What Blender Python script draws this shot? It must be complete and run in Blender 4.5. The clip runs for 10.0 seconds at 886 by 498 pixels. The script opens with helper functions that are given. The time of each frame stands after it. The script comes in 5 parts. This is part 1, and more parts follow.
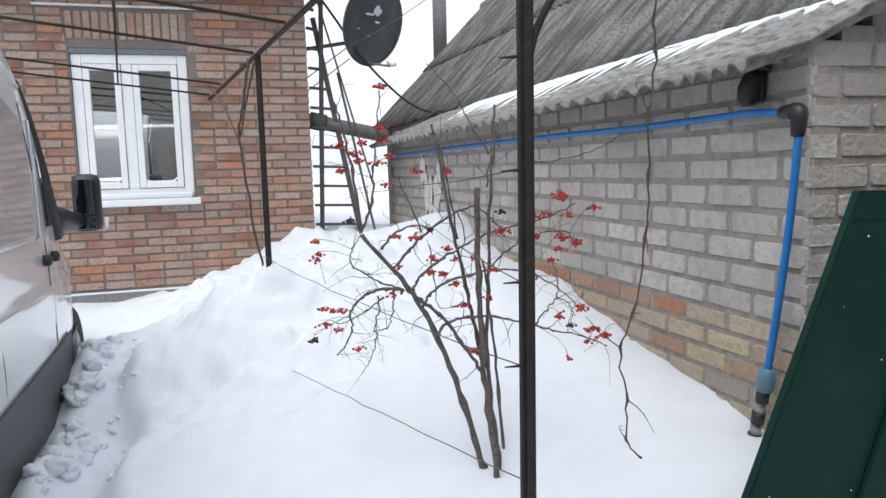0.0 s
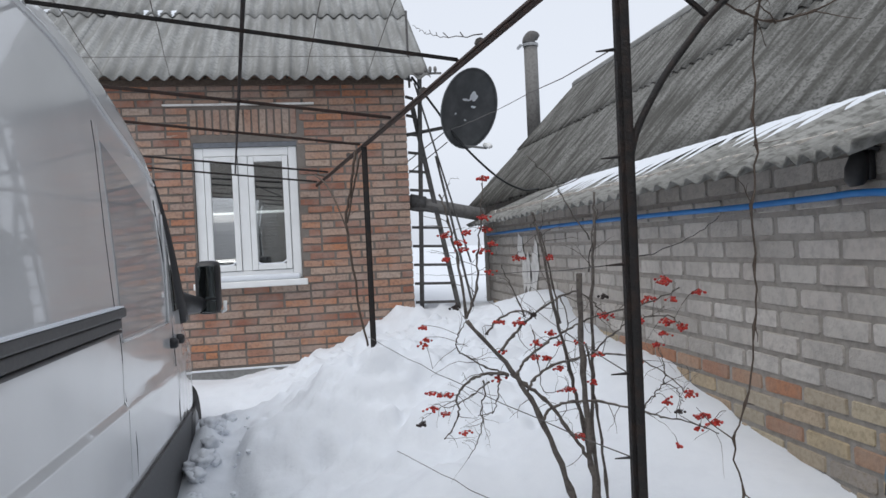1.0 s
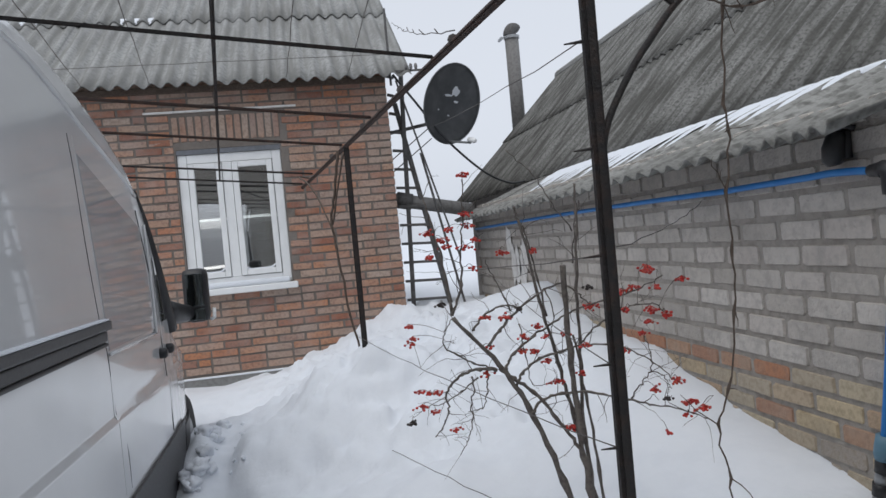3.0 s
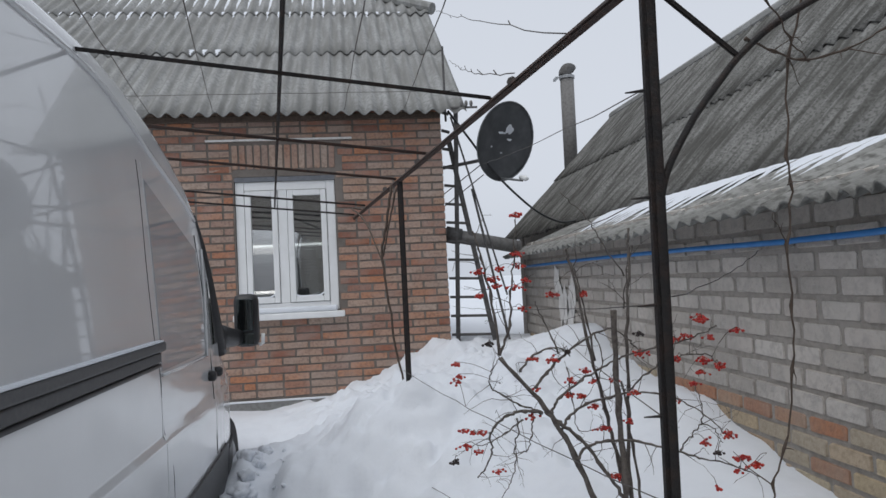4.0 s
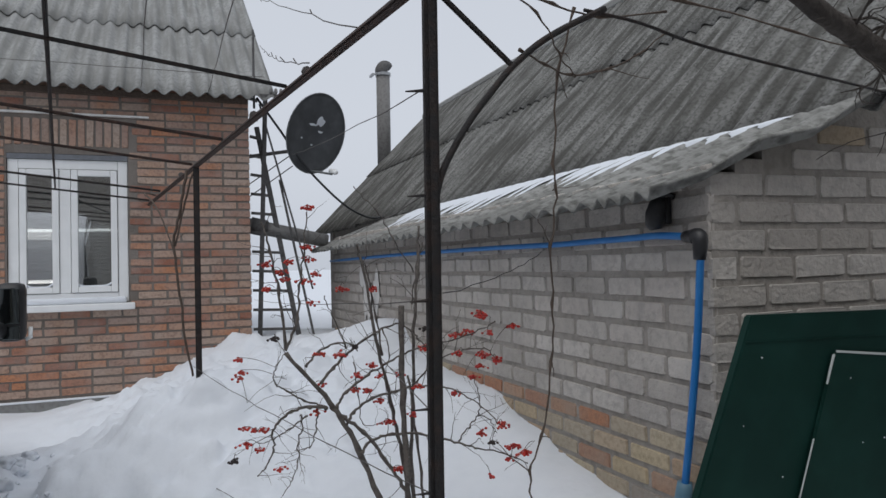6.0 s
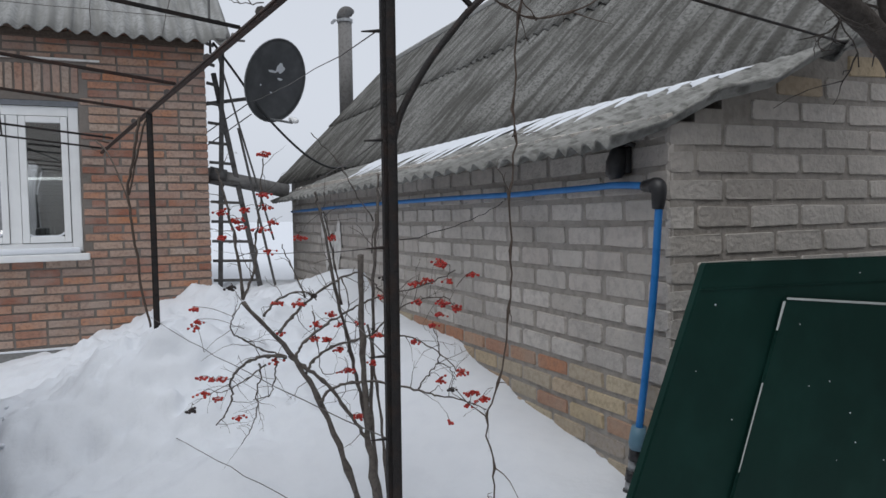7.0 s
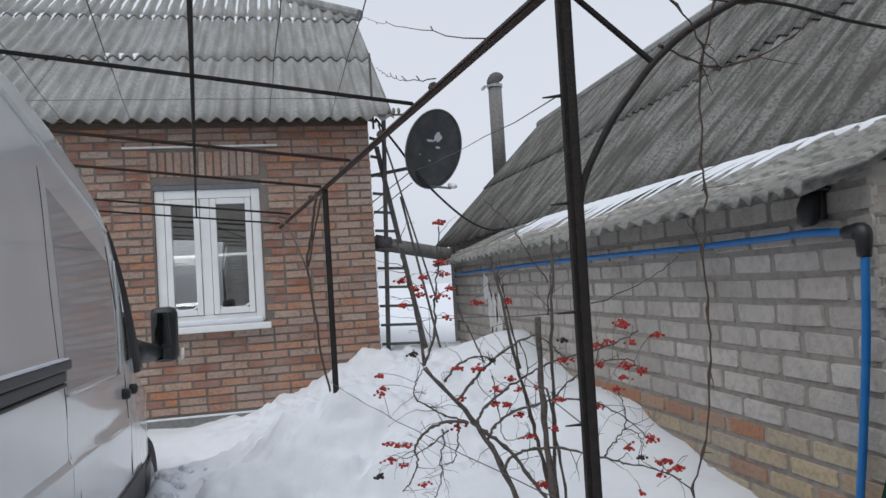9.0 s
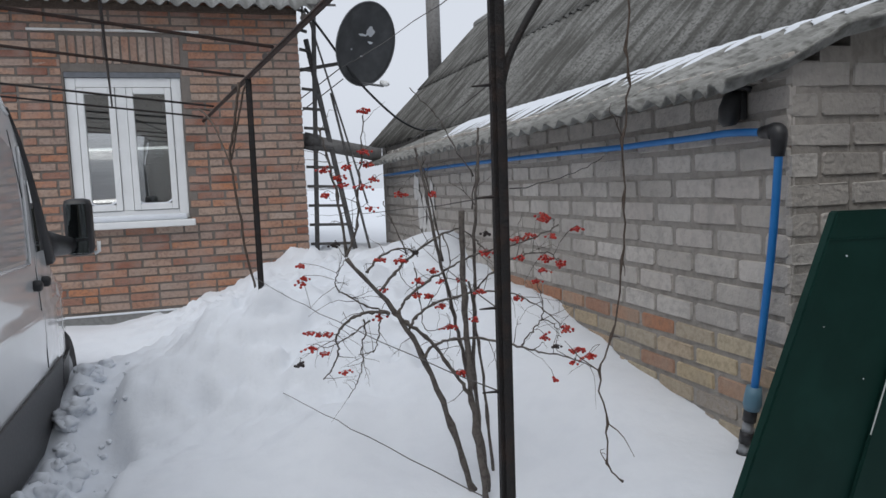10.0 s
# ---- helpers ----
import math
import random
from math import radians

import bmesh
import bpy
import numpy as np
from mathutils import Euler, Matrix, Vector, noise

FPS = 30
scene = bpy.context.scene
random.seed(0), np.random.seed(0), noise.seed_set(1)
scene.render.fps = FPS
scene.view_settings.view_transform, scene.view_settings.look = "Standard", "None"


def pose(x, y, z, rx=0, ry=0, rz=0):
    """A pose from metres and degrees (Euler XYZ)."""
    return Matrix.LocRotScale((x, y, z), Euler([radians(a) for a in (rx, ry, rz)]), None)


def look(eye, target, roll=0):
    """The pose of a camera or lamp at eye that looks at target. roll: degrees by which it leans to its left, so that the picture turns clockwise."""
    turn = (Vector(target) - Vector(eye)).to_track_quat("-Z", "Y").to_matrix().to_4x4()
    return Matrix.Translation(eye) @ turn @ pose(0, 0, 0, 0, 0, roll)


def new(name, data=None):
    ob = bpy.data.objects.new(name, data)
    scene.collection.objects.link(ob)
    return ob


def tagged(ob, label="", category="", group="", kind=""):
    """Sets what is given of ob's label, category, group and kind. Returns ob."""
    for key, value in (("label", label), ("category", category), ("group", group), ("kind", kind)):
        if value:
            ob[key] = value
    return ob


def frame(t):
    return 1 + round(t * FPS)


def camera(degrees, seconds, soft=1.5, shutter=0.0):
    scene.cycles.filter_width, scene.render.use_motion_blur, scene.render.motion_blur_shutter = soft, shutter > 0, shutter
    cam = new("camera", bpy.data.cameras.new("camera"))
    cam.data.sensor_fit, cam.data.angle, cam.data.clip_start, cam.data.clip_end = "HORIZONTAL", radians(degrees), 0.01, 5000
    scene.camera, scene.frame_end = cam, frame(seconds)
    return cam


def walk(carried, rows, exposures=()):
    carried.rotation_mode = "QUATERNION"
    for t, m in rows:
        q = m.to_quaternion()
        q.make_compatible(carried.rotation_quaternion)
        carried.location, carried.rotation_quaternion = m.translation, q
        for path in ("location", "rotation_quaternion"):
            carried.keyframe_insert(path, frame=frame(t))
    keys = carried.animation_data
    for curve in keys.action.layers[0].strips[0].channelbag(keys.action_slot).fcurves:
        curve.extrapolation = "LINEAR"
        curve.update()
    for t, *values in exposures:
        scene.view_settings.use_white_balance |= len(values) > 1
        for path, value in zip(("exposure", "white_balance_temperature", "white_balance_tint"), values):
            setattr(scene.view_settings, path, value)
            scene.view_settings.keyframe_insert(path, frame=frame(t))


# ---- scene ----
cam = camera(62.8, 10.0)
PATH = [
    (0, (0.062, 0.123, 1.495), (0.643, 2.024, 1.274), -1.6),
    (0.5, (0.047, 0.075, 1.523), (0.525, 2.012, 1.385), -4.1),
    (1, (0.015, 0.052, 1.548), (0.353, 2.023, 1.537), -2.8),
    (1.5, (0.034, 0.033, 1.548), (0.526, 1.971, 1.546), -2.9),
    (2, (0.064, 0.032, 1.545), (0.659, 1.941, 1.516), -3.2),
    (2.5, (0.053, 0.035, 1.547), (0.565, 1.968, 1.504), -4.2),
    (3, (0.049, 0.048, 1.554), (0.407, 2.016, 1.529), -5.4),
    (3.2, (0.057, 0.06, 1.566), (0.366, 2.035, 1.629), -4.8),
    (4.3, (0.025, 0.033, 1.57), (0.263, 2.017, 1.647), -2.7),
    (4.5, (0.045, 0.04, 1.566), (0.316, 2.02, 1.496), -2.7),
    (5, (0.078, 0.072, 1.54), (0.392, 2.038, 1.359), -2.8),
    (5.5, (0.078, 0.035, 1.551), (0.536, 1.982, 1.503), -2.4),
    (6, (0.12, 0.033, 1.565), (0.847, 1.896, 1.61), -1.3),
    (6.2, (0.143, 0.032, 1.561), (1.0, 1.839, 1.575), -1.2),
    (7.3, (0.139, 0.069, 1.545), (0.875, 1.924, 1.412), -1.8),
    (7.5, (0.119, 0.113, 1.54), (0.74, 2.008, 1.384), -2.3),
    (8, (0.08, 0.097, 1.548), (0.51, 2.048, 1.438), -3.7),
    (8.5, (0.074, 0.112, 1.566), (0.41, 2.084, 1.57), -3.9),
    (9, (0.072, 0.082, 1.57), (0.495, 2.035, 1.659), -3.6),
    (9.5, (0.1, 0.097, 1.54), (0.641, 2.021, 1.465), -3.3),
    (10, (0.11, 0.101, 1.518), (0.694, 2.006, 1.34), -2.3),
]
walk(cam, [(t, look(eye, target, roll)) for t, eye, target, roll in PATH], exposures=[(0.0, 0.80), (0.5, 0.58), (1.0, 0.34), (1.5, 0.34), (2.5, 0.26), (3.2, 0.16), (4.5, 0.04), (5.5, 0.09), (6.2, -0.06), (7.5, 0.20), (8.0, 0.26), (8.5, 0.12), (9.0, 0.16), (10.0, 0.13)])

# ---- light: an overcast winter sky ----
world = bpy.data.worlds.new("world")
scene.world = world
world.use_nodes = True
wn, wl = world.node_tree.nodes, world.node_tree.links
sky = wn.new("ShaderNodeTexSky")
sky.sky_type, sky.sun_disc = "NISHITA", False
sky.sun_elevation, sky.sun_rotation = radians(62), radians(217)
sky.air_density, sky.dust_density, sky.ozone_density = 1.0, 4.0, 1.0
grey = wn.new("ShaderNodeHueSaturation")
grey.inputs["Saturation"].default_value = 0.10
wl.new(sky.outputs[0], grey.inputs["Color"])
cloud = wn.new("ShaderNodeMix")
cloud.data_type = "RGBA"
cloud.inputs[0].default_value = 0.72
cloud.inputs[7].default_value = (7.2, 7.75, 8.75, 1)
wl.new(grey.outputs[0], cloud.inputs[6])
wl.new(cloud.outputs[2], wn["Background"].inputs["Color"])
wn["Background"].inputs["Strength"].default_value = 0.1
sun = new("sun", bpy.data.lights.new("sun", "SUN"))
sun.data.energy, sun.data.angle, sun.data.color = 0.75, radians(35), (1.0, 0.98, 0.95)
sun.matrix_world = look((-4.5, -2, 14), (0, 4, 0))

# ---- materials ----
def material(name, base=(0.5, 0.5, 0.5), rough=0.8, metal=0.0, spots=None, scale=30.0, amount=0.5, bump=0.0, bump_scale=120.0, coarse=None, coarse_scale=2.0, coarse_amount=0.4, vary=None, coat=0.0, streak=None, streak_colour=(0.06, 0.058, 0.052), spec=0.5):
    """base colour, fine spots of a second colour, coarse stains of a third, fine relief; vary: colours that a piece takes by chance."""
    m = bpy.data.materials.new(name)
    m.use_nodes = True
    n, l = m.node_tree.nodes, m.node_tree.links
    b = n["Principled BSDF"]
    b.inputs["Roughness"].default_value, b.inputs["Metallic"].default_value = rough, metal
    b.inputs["Coat Weight"].default_value, b.inputs["Coat Roughness"].default_value = coat, 0.03
    tc = n.new("ShaderNodeNewGeometry")
    pos = tc.outputs["Position"]
    if vary:
        info, geo, add, fr = n.new("ShaderNodeObjectInfo"), n.new("ShaderNodeNewGeometry"), n.new("ShaderNodeMath"), n.new("ShaderNodeMath")
        l.new(info.outputs["Random"], add.inputs[0])
        l.new(geo.outputs["Random Per Island"], add.inputs[1])
        fr.operation = "FRACT"
        l.new(add.outputs[0], fr.inputs[0])
        ramp = n.new("ShaderNodeValToRGB")
        ramp.color_ramp.interpolation = "LINEAR"
        e = ramp.color_ramp.elements
        while len(e) < len(vary):
            e.new(0.5)
        for i, c in enumerate(vary):
            e[i].position, e[i].color = i / (len(vary) - 1), (*c, 1)
        l.new(fr.outputs[0], ramp.inputs[0])
        col = ramp.outputs[0]
    else:
        rgb = n.new("ShaderNodeRGB")
        rgb.outputs[0].default_value = (*base, 1)
        col = rgb.outputs[0]

    def layer(col, other, sc, amt, lo, hi, detail):
        tex, rmp, mix = n.new("ShaderNodeTexNoise"), n.new("ShaderNodeMapRange"), n.new("ShaderNodeMix")
        tex.inputs["Scale"].default_value, tex.inputs["Detail"].default_value = sc, detail
        l.new(pos, tex.inputs["Vector"])
        rmp.inputs["From Min"].default_value, rmp.inputs["From Max"].default_value = lo, hi
        rmp.inputs["To Max"].default_value = amt
        l.new(tex.outputs["Fac"], rmp.inputs["Value"])
        mix.data_type = "RGBA"
        l.new(rmp.outputs[0], mix.inputs[0])
        l.new(col, mix.inputs[6])
        mix.inputs[7].default_value = (*other, 1)
        return mix.outputs[2]
    if spots:
        col = layer(col, spots, scale, amount, 0.45, 0.65, 5)
    if coarse:
        col = layer(col, coarse, coarse_scale, coarse_amount, 0.42, 0.66, 4)
    b.inputs["Specular IOR Level"].default_value = spec
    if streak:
        # dirt and lichen washed down the slope, also painting in the corrugations' shading
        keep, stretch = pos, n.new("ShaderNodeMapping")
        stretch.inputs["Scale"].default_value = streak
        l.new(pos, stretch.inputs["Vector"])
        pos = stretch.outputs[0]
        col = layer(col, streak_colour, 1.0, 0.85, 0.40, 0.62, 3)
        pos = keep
    l.new(col, b.inputs["Base Color"])
    if bump:
        tex, bp = n.new("ShaderNodeTexNoise"), n.new("ShaderNodeBump")
        tex.inputs["Scale"].default_value, tex.inputs["Detail"].default_value = bump_scale, 5
        l.new(pos, tex.inputs["Vector"])
        bp.inputs["Strength"].default_value, bp.inputs["Distance"].default_value = bump, 0.01
        l.new(tex.outputs["Fac"], bp.inputs["Height"])
        l.new(bp.outputs[0], b.inputs["Normal"])
    return m


RED = material("red_brick", rough=0.92, vary=[(0.32, 0.135, 0.085), (0.24, 0.11, 0.08), (0.42, 0.185, 0.105), (0.40, 0.29, 0.23), (0.45, 0.195, 0.10), (0.43, 0.33, 0.265), (0.29, 0.135, 0.095), (0.36, 0.265, 0.215), (0.41, 0.27, 0.195), (0.34, 0.165, 0.115)],
               spots=(0.17, 0.11, 0.09), scale=38, amount=0.5, coarse=(0.40, 0.345, 0.305), coarse_scale=4.5, coarse_amount=0.38, bump=0.9, bump_scale=60)
GREYB = material("silicate_brick", rough=0.95, vary=[(0.485, 0.45, 0.41), (0.54, 0.505, 0.465), (0.44, 0.405, 0.365), (0.58, 0.545, 0.505), (0.51, 0.465, 0.425)],
                 spots=(0.33, 0.305, 0.285), scale=26, amount=0.45, coarse=(0.29, 0.27, 0.25), coarse_scale=2.2, coarse_amount=0.45, bump=0.8, bump_scale=55)
YELB = material("yellow_brick", rough=0.95, vary=[(0.50, 0.40, 0.26), (0.42, 0.36, 0.28), (0.54, 0.44, 0.29), (0.44, 0.30, 0.20), (0.47, 0.40, 0.30), (0.34, 0.30, 0.265), (0.52, 0.44, 0.31)],
                spots=(0.25, 0.20, 0.13), scale=40, amount=0.4, coarse=(0.27, 0.24, 0.20), coarse_scale=3, coarse_amount=0.4, bump=0.5, bump_scale=70)
ORGB = material("orange_brick", rough=0.95, vary=[(0.42, 0.205, 0.12), (0.38, 0.19, 0.12), (0.42, 0.27, 0.185), (0.35, 0.19, 0.13)], spots=(0.25, 0.15, 0.11), scale=40, amount=0.5, coarse=(0.36, 0.29, 0.23), coarse_scale=6, coarse_amount=0.5, bump=0.5, bump_scale=70)
MORTAR = material("mortar", (0.34, 0.312, 0.28), 0.95, spots=(0.20, 0.182, 0.162), scale=25, amount=0.5, coarse=(0.33, 0.31, 0.29), coarse_scale=3, bump=0.6, bump_scale=60)
MORTARD = material("dark_mortar", (0.175, 0.153, 0.135), 0.95, spots=(0.13, 0.115, 0.10), scale=25, amount=0.5, coarse=(0.26, 0.235, 0.215), coarse_scale=3, bump=0.6, bump_scale=60)
CONC = material("concrete", (0.22, 0.22, 0.215), 0.95, spots=(0.13, 0.13, 0.12), scale=30, amount=0.5, bump=0.5, bump_scale=60)
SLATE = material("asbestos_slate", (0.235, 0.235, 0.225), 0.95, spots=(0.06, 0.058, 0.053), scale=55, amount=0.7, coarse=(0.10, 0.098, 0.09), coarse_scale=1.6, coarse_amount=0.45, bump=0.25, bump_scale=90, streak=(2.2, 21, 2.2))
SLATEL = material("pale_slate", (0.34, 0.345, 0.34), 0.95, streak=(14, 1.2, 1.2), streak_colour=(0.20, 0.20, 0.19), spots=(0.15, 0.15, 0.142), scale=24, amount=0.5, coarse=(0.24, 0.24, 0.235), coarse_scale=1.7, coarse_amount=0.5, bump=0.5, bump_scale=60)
SLATEM = material("lichened_slate", (0.30, 0.30, 0.285), 0.95, spots=(0.09, 0.088, 0.08), scale=20, amount=0.8, coarse=(0.16, 0.16, 0.148), coarse_scale=2.0, coarse_amount=0.5, bump=0.8, bump_scale=60)
SNOW = material("snow", (0.725, 0.755, 0.80), 0.8, spots=(0.68, 0.712, 0.762), scale=9, amount=0.5, bump=0.35, bump_scale=28)
STEEL = material("rusty_steel", (0.020, 0.018, 0.018), 0.65, 0.2, spots=(0.05, 0.028, 0.020), scale=26, amount=0.6, coarse=(0.014, 0.013, 0.013), coarse_scale=6, bump=0.4, bump_scale=150)
RUST = material("rust", (0.042, 0.028, 0.024), 0.75, 0.2, spots=(0.085, 0.042, 0.028), scale=30, amount=0.6, bump=0.4, bump_scale=150)
WIRE = material("wire", (0.11, 0.10, 0.095), 0.6, 0.3)
CABLE = material("black_cable", (0.02, 0.021, 0.023), 0.5)
BLACKP = material("black_plastic", (0.018, 0.018, 0.02), 0.45, spots=(0.03, 0.03, 0.032), scale=80, amount=0.4)
GREYP = material("grey_plastic", (0.07, 0.071, 0.074), 0.55, spots=(0.1, 0.1, 0.1), scale=60, amount=0.5)
VANW = material("white_car_paint", (0.66, 0.67, 0.68), 0.16, coarse=(0.56, 0.565, 0.57), coarse_scale=1.3, coarse_amount=0.5, coat=0.8)
PVC = material("white_pvc", (0.80, 0.81, 0.81), 0.4, spots=(0.72, 0.73, 0.73), scale=6, amount=0.5)
FOIL = material("grey_flashing", (0.16, 0.17, 0.19), 0.7, spots=(0.11, 0.12, 0.13), scale=20)
BLUE = material("blue_pipe", (0.012, 0.16, 0.46), 0.5, spots=(0.03, 0.21, 0.52), scale=12, amount=0.5)
BLUEG = material("grey_blue_fitting", (0.10, 0.20, 0.27), 0.5)
GREEN = material("green_paint", (0.006, 0.031, 0.024), 0.62, spots=(0.010, 0.043, 0.035), scale=8, amount=0.6, coarse=(0.005, 0.022, 0.019), coarse_scale=2.5, coarse_amount=0.5, bump=0.06, bump_scale=9, spec=0.15)
SCRATCH = material("bare_scratch", (0.55, 0.58, 0.57), 0.8)
BARK = material("grey_bark", (0.135, 0.118, 0.105), 0.9, spots=(0.065, 0.055, 0.05), scale=60, amount=0.7, bump=0.5, bump_scale=120)
VINE = material("vine_bark", (0.085, 0.062, 0.048), 0.9, spots=(0.14, 0.11, 0.09), scale=50, amount=0.5, bump=0.5, bump_scale=120)
DARKBARK = material("dark_tree_bark", (0.052, 0.043, 0.037), 0.9, spots=(0.10, 0.088, 0.076), scale=40, amount=0.6, coarse=(0.03, 0.026, 0.023), coarse_scale=8, bump=0.8, bump_scale=80)
BERRY = material("red_berry", vary=[(0.42, 0.02, 0.015), (0.55, 0.035, 0.02), (0.33, 0.012, 0.012), (0.50, 0.06, 0.025)], rough=0.35)
DARKBERRY = material("dead_berry", (0.035, 0.026, 0.025), 0.8)
DISH = material("dish_grey", (0.16, 0.167, 0.177), 0.5, spots=(0.24, 0.248, 0.256), scale=9, amount=0.5, coarse=(0.085, 0.09, 0.097), coarse_scale=5)
LADDER = material("ladder_steel", (0.12, 0.118, 0.118), 0.7, 0.2, spots=(0.07, 0.06, 0.055), scale=30, amount=0.6)
PIPEC = material("cement_pipe", (0.21, 0.205, 0.20), 0.9, spots=(0.12, 0.115, 0.11), scale=25, amount=0.6, bump=0.4, bump_scale=60)
DARKIN = material("dark_room", (0.22, 0.225, 0.23), 0.9, spots=(0.08, 0.08, 0.085), scale=3)
SLATGREY = material("grey_slat", (0.52, 0.54, 0.55), 0.7)
METALG = material("galvanised", (0.35, 0.36, 0.37), 0.45, 0.6, spots=(0.25, 0.25, 0.25), scale=30)
WHITEW = material("peeled_whitewash", (0.72, 0.71, 0.69), 0.9, spots=(0.5, 0.49, 0.47), scale=20)
RUBBER = material("tyre_rubber", (0.02, 0.02, 0.021), 0.85, spots=(0.04, 0.04, 0.042), scale=60)


def glass(name, tint, rough, mirror):
    """A pane: clear with a share of mirror image."""
    m = bpy.data.materials.new(name)
    m.use_nodes = True
    n, l = m.node_tree.nodes, m.node_tree.links
    out = n["Material Output"]
    tr, gl, mx = n.new("ShaderNodeBsdfTransparent"), n.new("ShaderNodeBsdfGlossy"), n.new("ShaderNodeMixShader")
    tr.inputs[0].default_value = (*tint, 1)
    gl.inputs["Roughness"].default_value = rough
    fr = n.new("ShaderNodeFresnel")
    fr.inputs["IOR"].default_value = 1.5
    ad = n.new("ShaderNodeMath")
    ad.inputs[1].default_value = mirror
    l.new(fr.outputs[0], ad.inputs[0])
    l.new(ad.outputs[0], mx.inputs[0])
    l.new(tr.outputs[0], mx.inputs[1])
    l.new(gl.outputs[0], mx.inputs[2])
    l.new(mx.outputs[0], out.inputs["Surface"])
    return m


PANE = glass("window_glass", (0.85, 0.88, 0.88), 0.012, 0.42)
VANGLASS = glass("tinted_glass", (0.30, 0.33, 0.34), 0.01, 0.20)
FILM = material("blanked_glass", (0.42, 0.44, 0.46), 0.05, coarse=(0.36, 0.375, 0.39), coarse_scale=2.0, coat=0.8)
MIRROR = material("mirror", (0.13, 0.145, 0.145), 0.05, 1.0)

GLOW = material("tube_glow", (0.9, 0.9, 0.9), 0.5)
GLOW.node_tree.nodes["Principled BSDF"].inputs["Emission Color"].default_value = (0.95, 0.98, 1.0, 1)
GLOW.node_tree.nodes["Principled BSDF"].inputs["Emission Strength"].default_value = 1.3

# ---- helpers for shapes ----
RNG = random.Random(7)


def world_of(ob):
    return ob.matrix_basis.copy() if ob.data is None else Matrix.Identity(4)


def part(name, bm, mat, parent=None, label="", smooth=False):
    """One mesh object; its points are in the world's metres."""
    me = bpy.data.meshes.new(name)
    bmesh.ops.recalc_face_normals(bm, faces=bm.faces)
    bm.to_mesh(me)
    bm.free()
    me.materials.append(mat)
    if smooth:
        me.shade_smooth()
    ob = new(name, me)
    if parent:
        ob.parent, ob.matrix_parent_inverse = parent, world_of(parent).inverted()
    if label:
        tagged(ob, label)
    return ob


def thing(name, at, label, category, group="", kind=""):
    e = new(name)
    e.matrix_basis = Matrix.Translation(at)
    e.empty_display_size = 0.1
    return tagged(e, label, category, group, kind)


def box(bm, x0, x1, y0, y1, z0, z1, bevel=0.0):
    vs = [bm.verts.new((x, y, z)) for x in (x0, x1) for y in (y0, y1) for z in (z0, z1)]
    for f in ((0, 1, 3, 2), (4, 6, 7, 5), (0, 4, 5, 1), (2, 3, 7, 6), (0, 2, 6, 4), (1, 5, 7, 3)):
        bm.faces.new([vs[i] for i in f])
    if bevel:
        es = list({e for v in vs for e in v.link_edges})
        bmesh.ops.bevel(bm, geom=es, offset=bevel, segments=2, profile=0.6, affect="EDGES")
    return bm


def beam(bm, a, b, w, h=None, up=(0, 0, 1), bevel=0.0):
    """A square bar from a to b."""
    a, b = Vector(a), Vector(b)
    h = h or w
    d = (b - a).normalized()
    s = d.cross(Vector(up))
    if s.length < 1e-3:
        s = d.cross(Vector((0, 1, 0)))
    s.normalize()
    u = s.cross(d)
    vs = [bm.verts.new(p + s * (w / 2 * i) + u * (h / 2 * j)) for p in (a, b) for i, j in ((-1, -1), (1, -1), (1, 1), (-1, 1))]
    fs = [bm.faces.new([vs[i] for i in f]) for f in ((3, 2, 1, 0), (4, 5, 6, 7), (0, 1, 5, 4), (1, 2, 6, 5), (2, 3, 7, 6), (3, 0, 4, 7))]
    if bevel:
        bmesh.ops.bevel(bm, geom=list({e for f in fs for e in f.edges}), offset=bevel, segments=2, affect="EDGES")
    return bm


def tube(bm, pts, radii, seg=8, caps=True):
    """A round rod along points; radii one number or one a point."""
    pts = [Vector(p) for p in pts]
    if not isinstance(radii, (list, tuple)):
        radii = [radii] * len(pts)
    rings = []
    side = None
    for i, p in enumerate(pts):
        d = (pts[min(i + 1, len(pts) - 1)] - pts[max(i - 1, 0)]).normalized()
        if side is None:
            side = d.orthogonal().normalized()
        side = (side - d * side.dot(d)).normalized()
        o = d.cross(side)
        rings.append([bm.verts.new(p + (side * math.cos(2 * math.pi * k / seg) + o * math.sin(2 * math.pi * k / seg)) * radii[i]) for k in range(seg)])
    for r, q in zip(rings, rings[1:]):
        for k in range(seg):
            bm.faces.new((r[k], r[(k + 1) % seg], q[(k + 1) % seg], q[k]))
    if caps:
        bm.faces.new(rings[0][::-1])
        bm.faces.new(rings[-1])
    return bm


def spline(pts, per=6):
    """A smooth line through points."""
    pts = [Vector(p) for p in pts]
    ext = [pts[0] * 2 - pts[1]] + pts + [pts[-1] * 2 - pts[-2]]
    out = []
    for i in range(1, len(ext) - 2):
        p0, p1, p2, p3 = ext[i - 1:i + 3]
        for k in range(per):
            t = k / per
            out.append(0.5 * (2 * p1 + (p2 - p0) * t + (2 * p0 - 5 * p1 + 4 * p2 - p3) * t * t + (3 * p1 - p0 - 3 * p2 + p3) * t ** 3))
    return out + [pts[-1]]


def fbm(x, y, z, sc=1.0):
    return noise.fractal(Vector((x * sc, y * sc, z * sc)), 0.9, 2.0, 4)


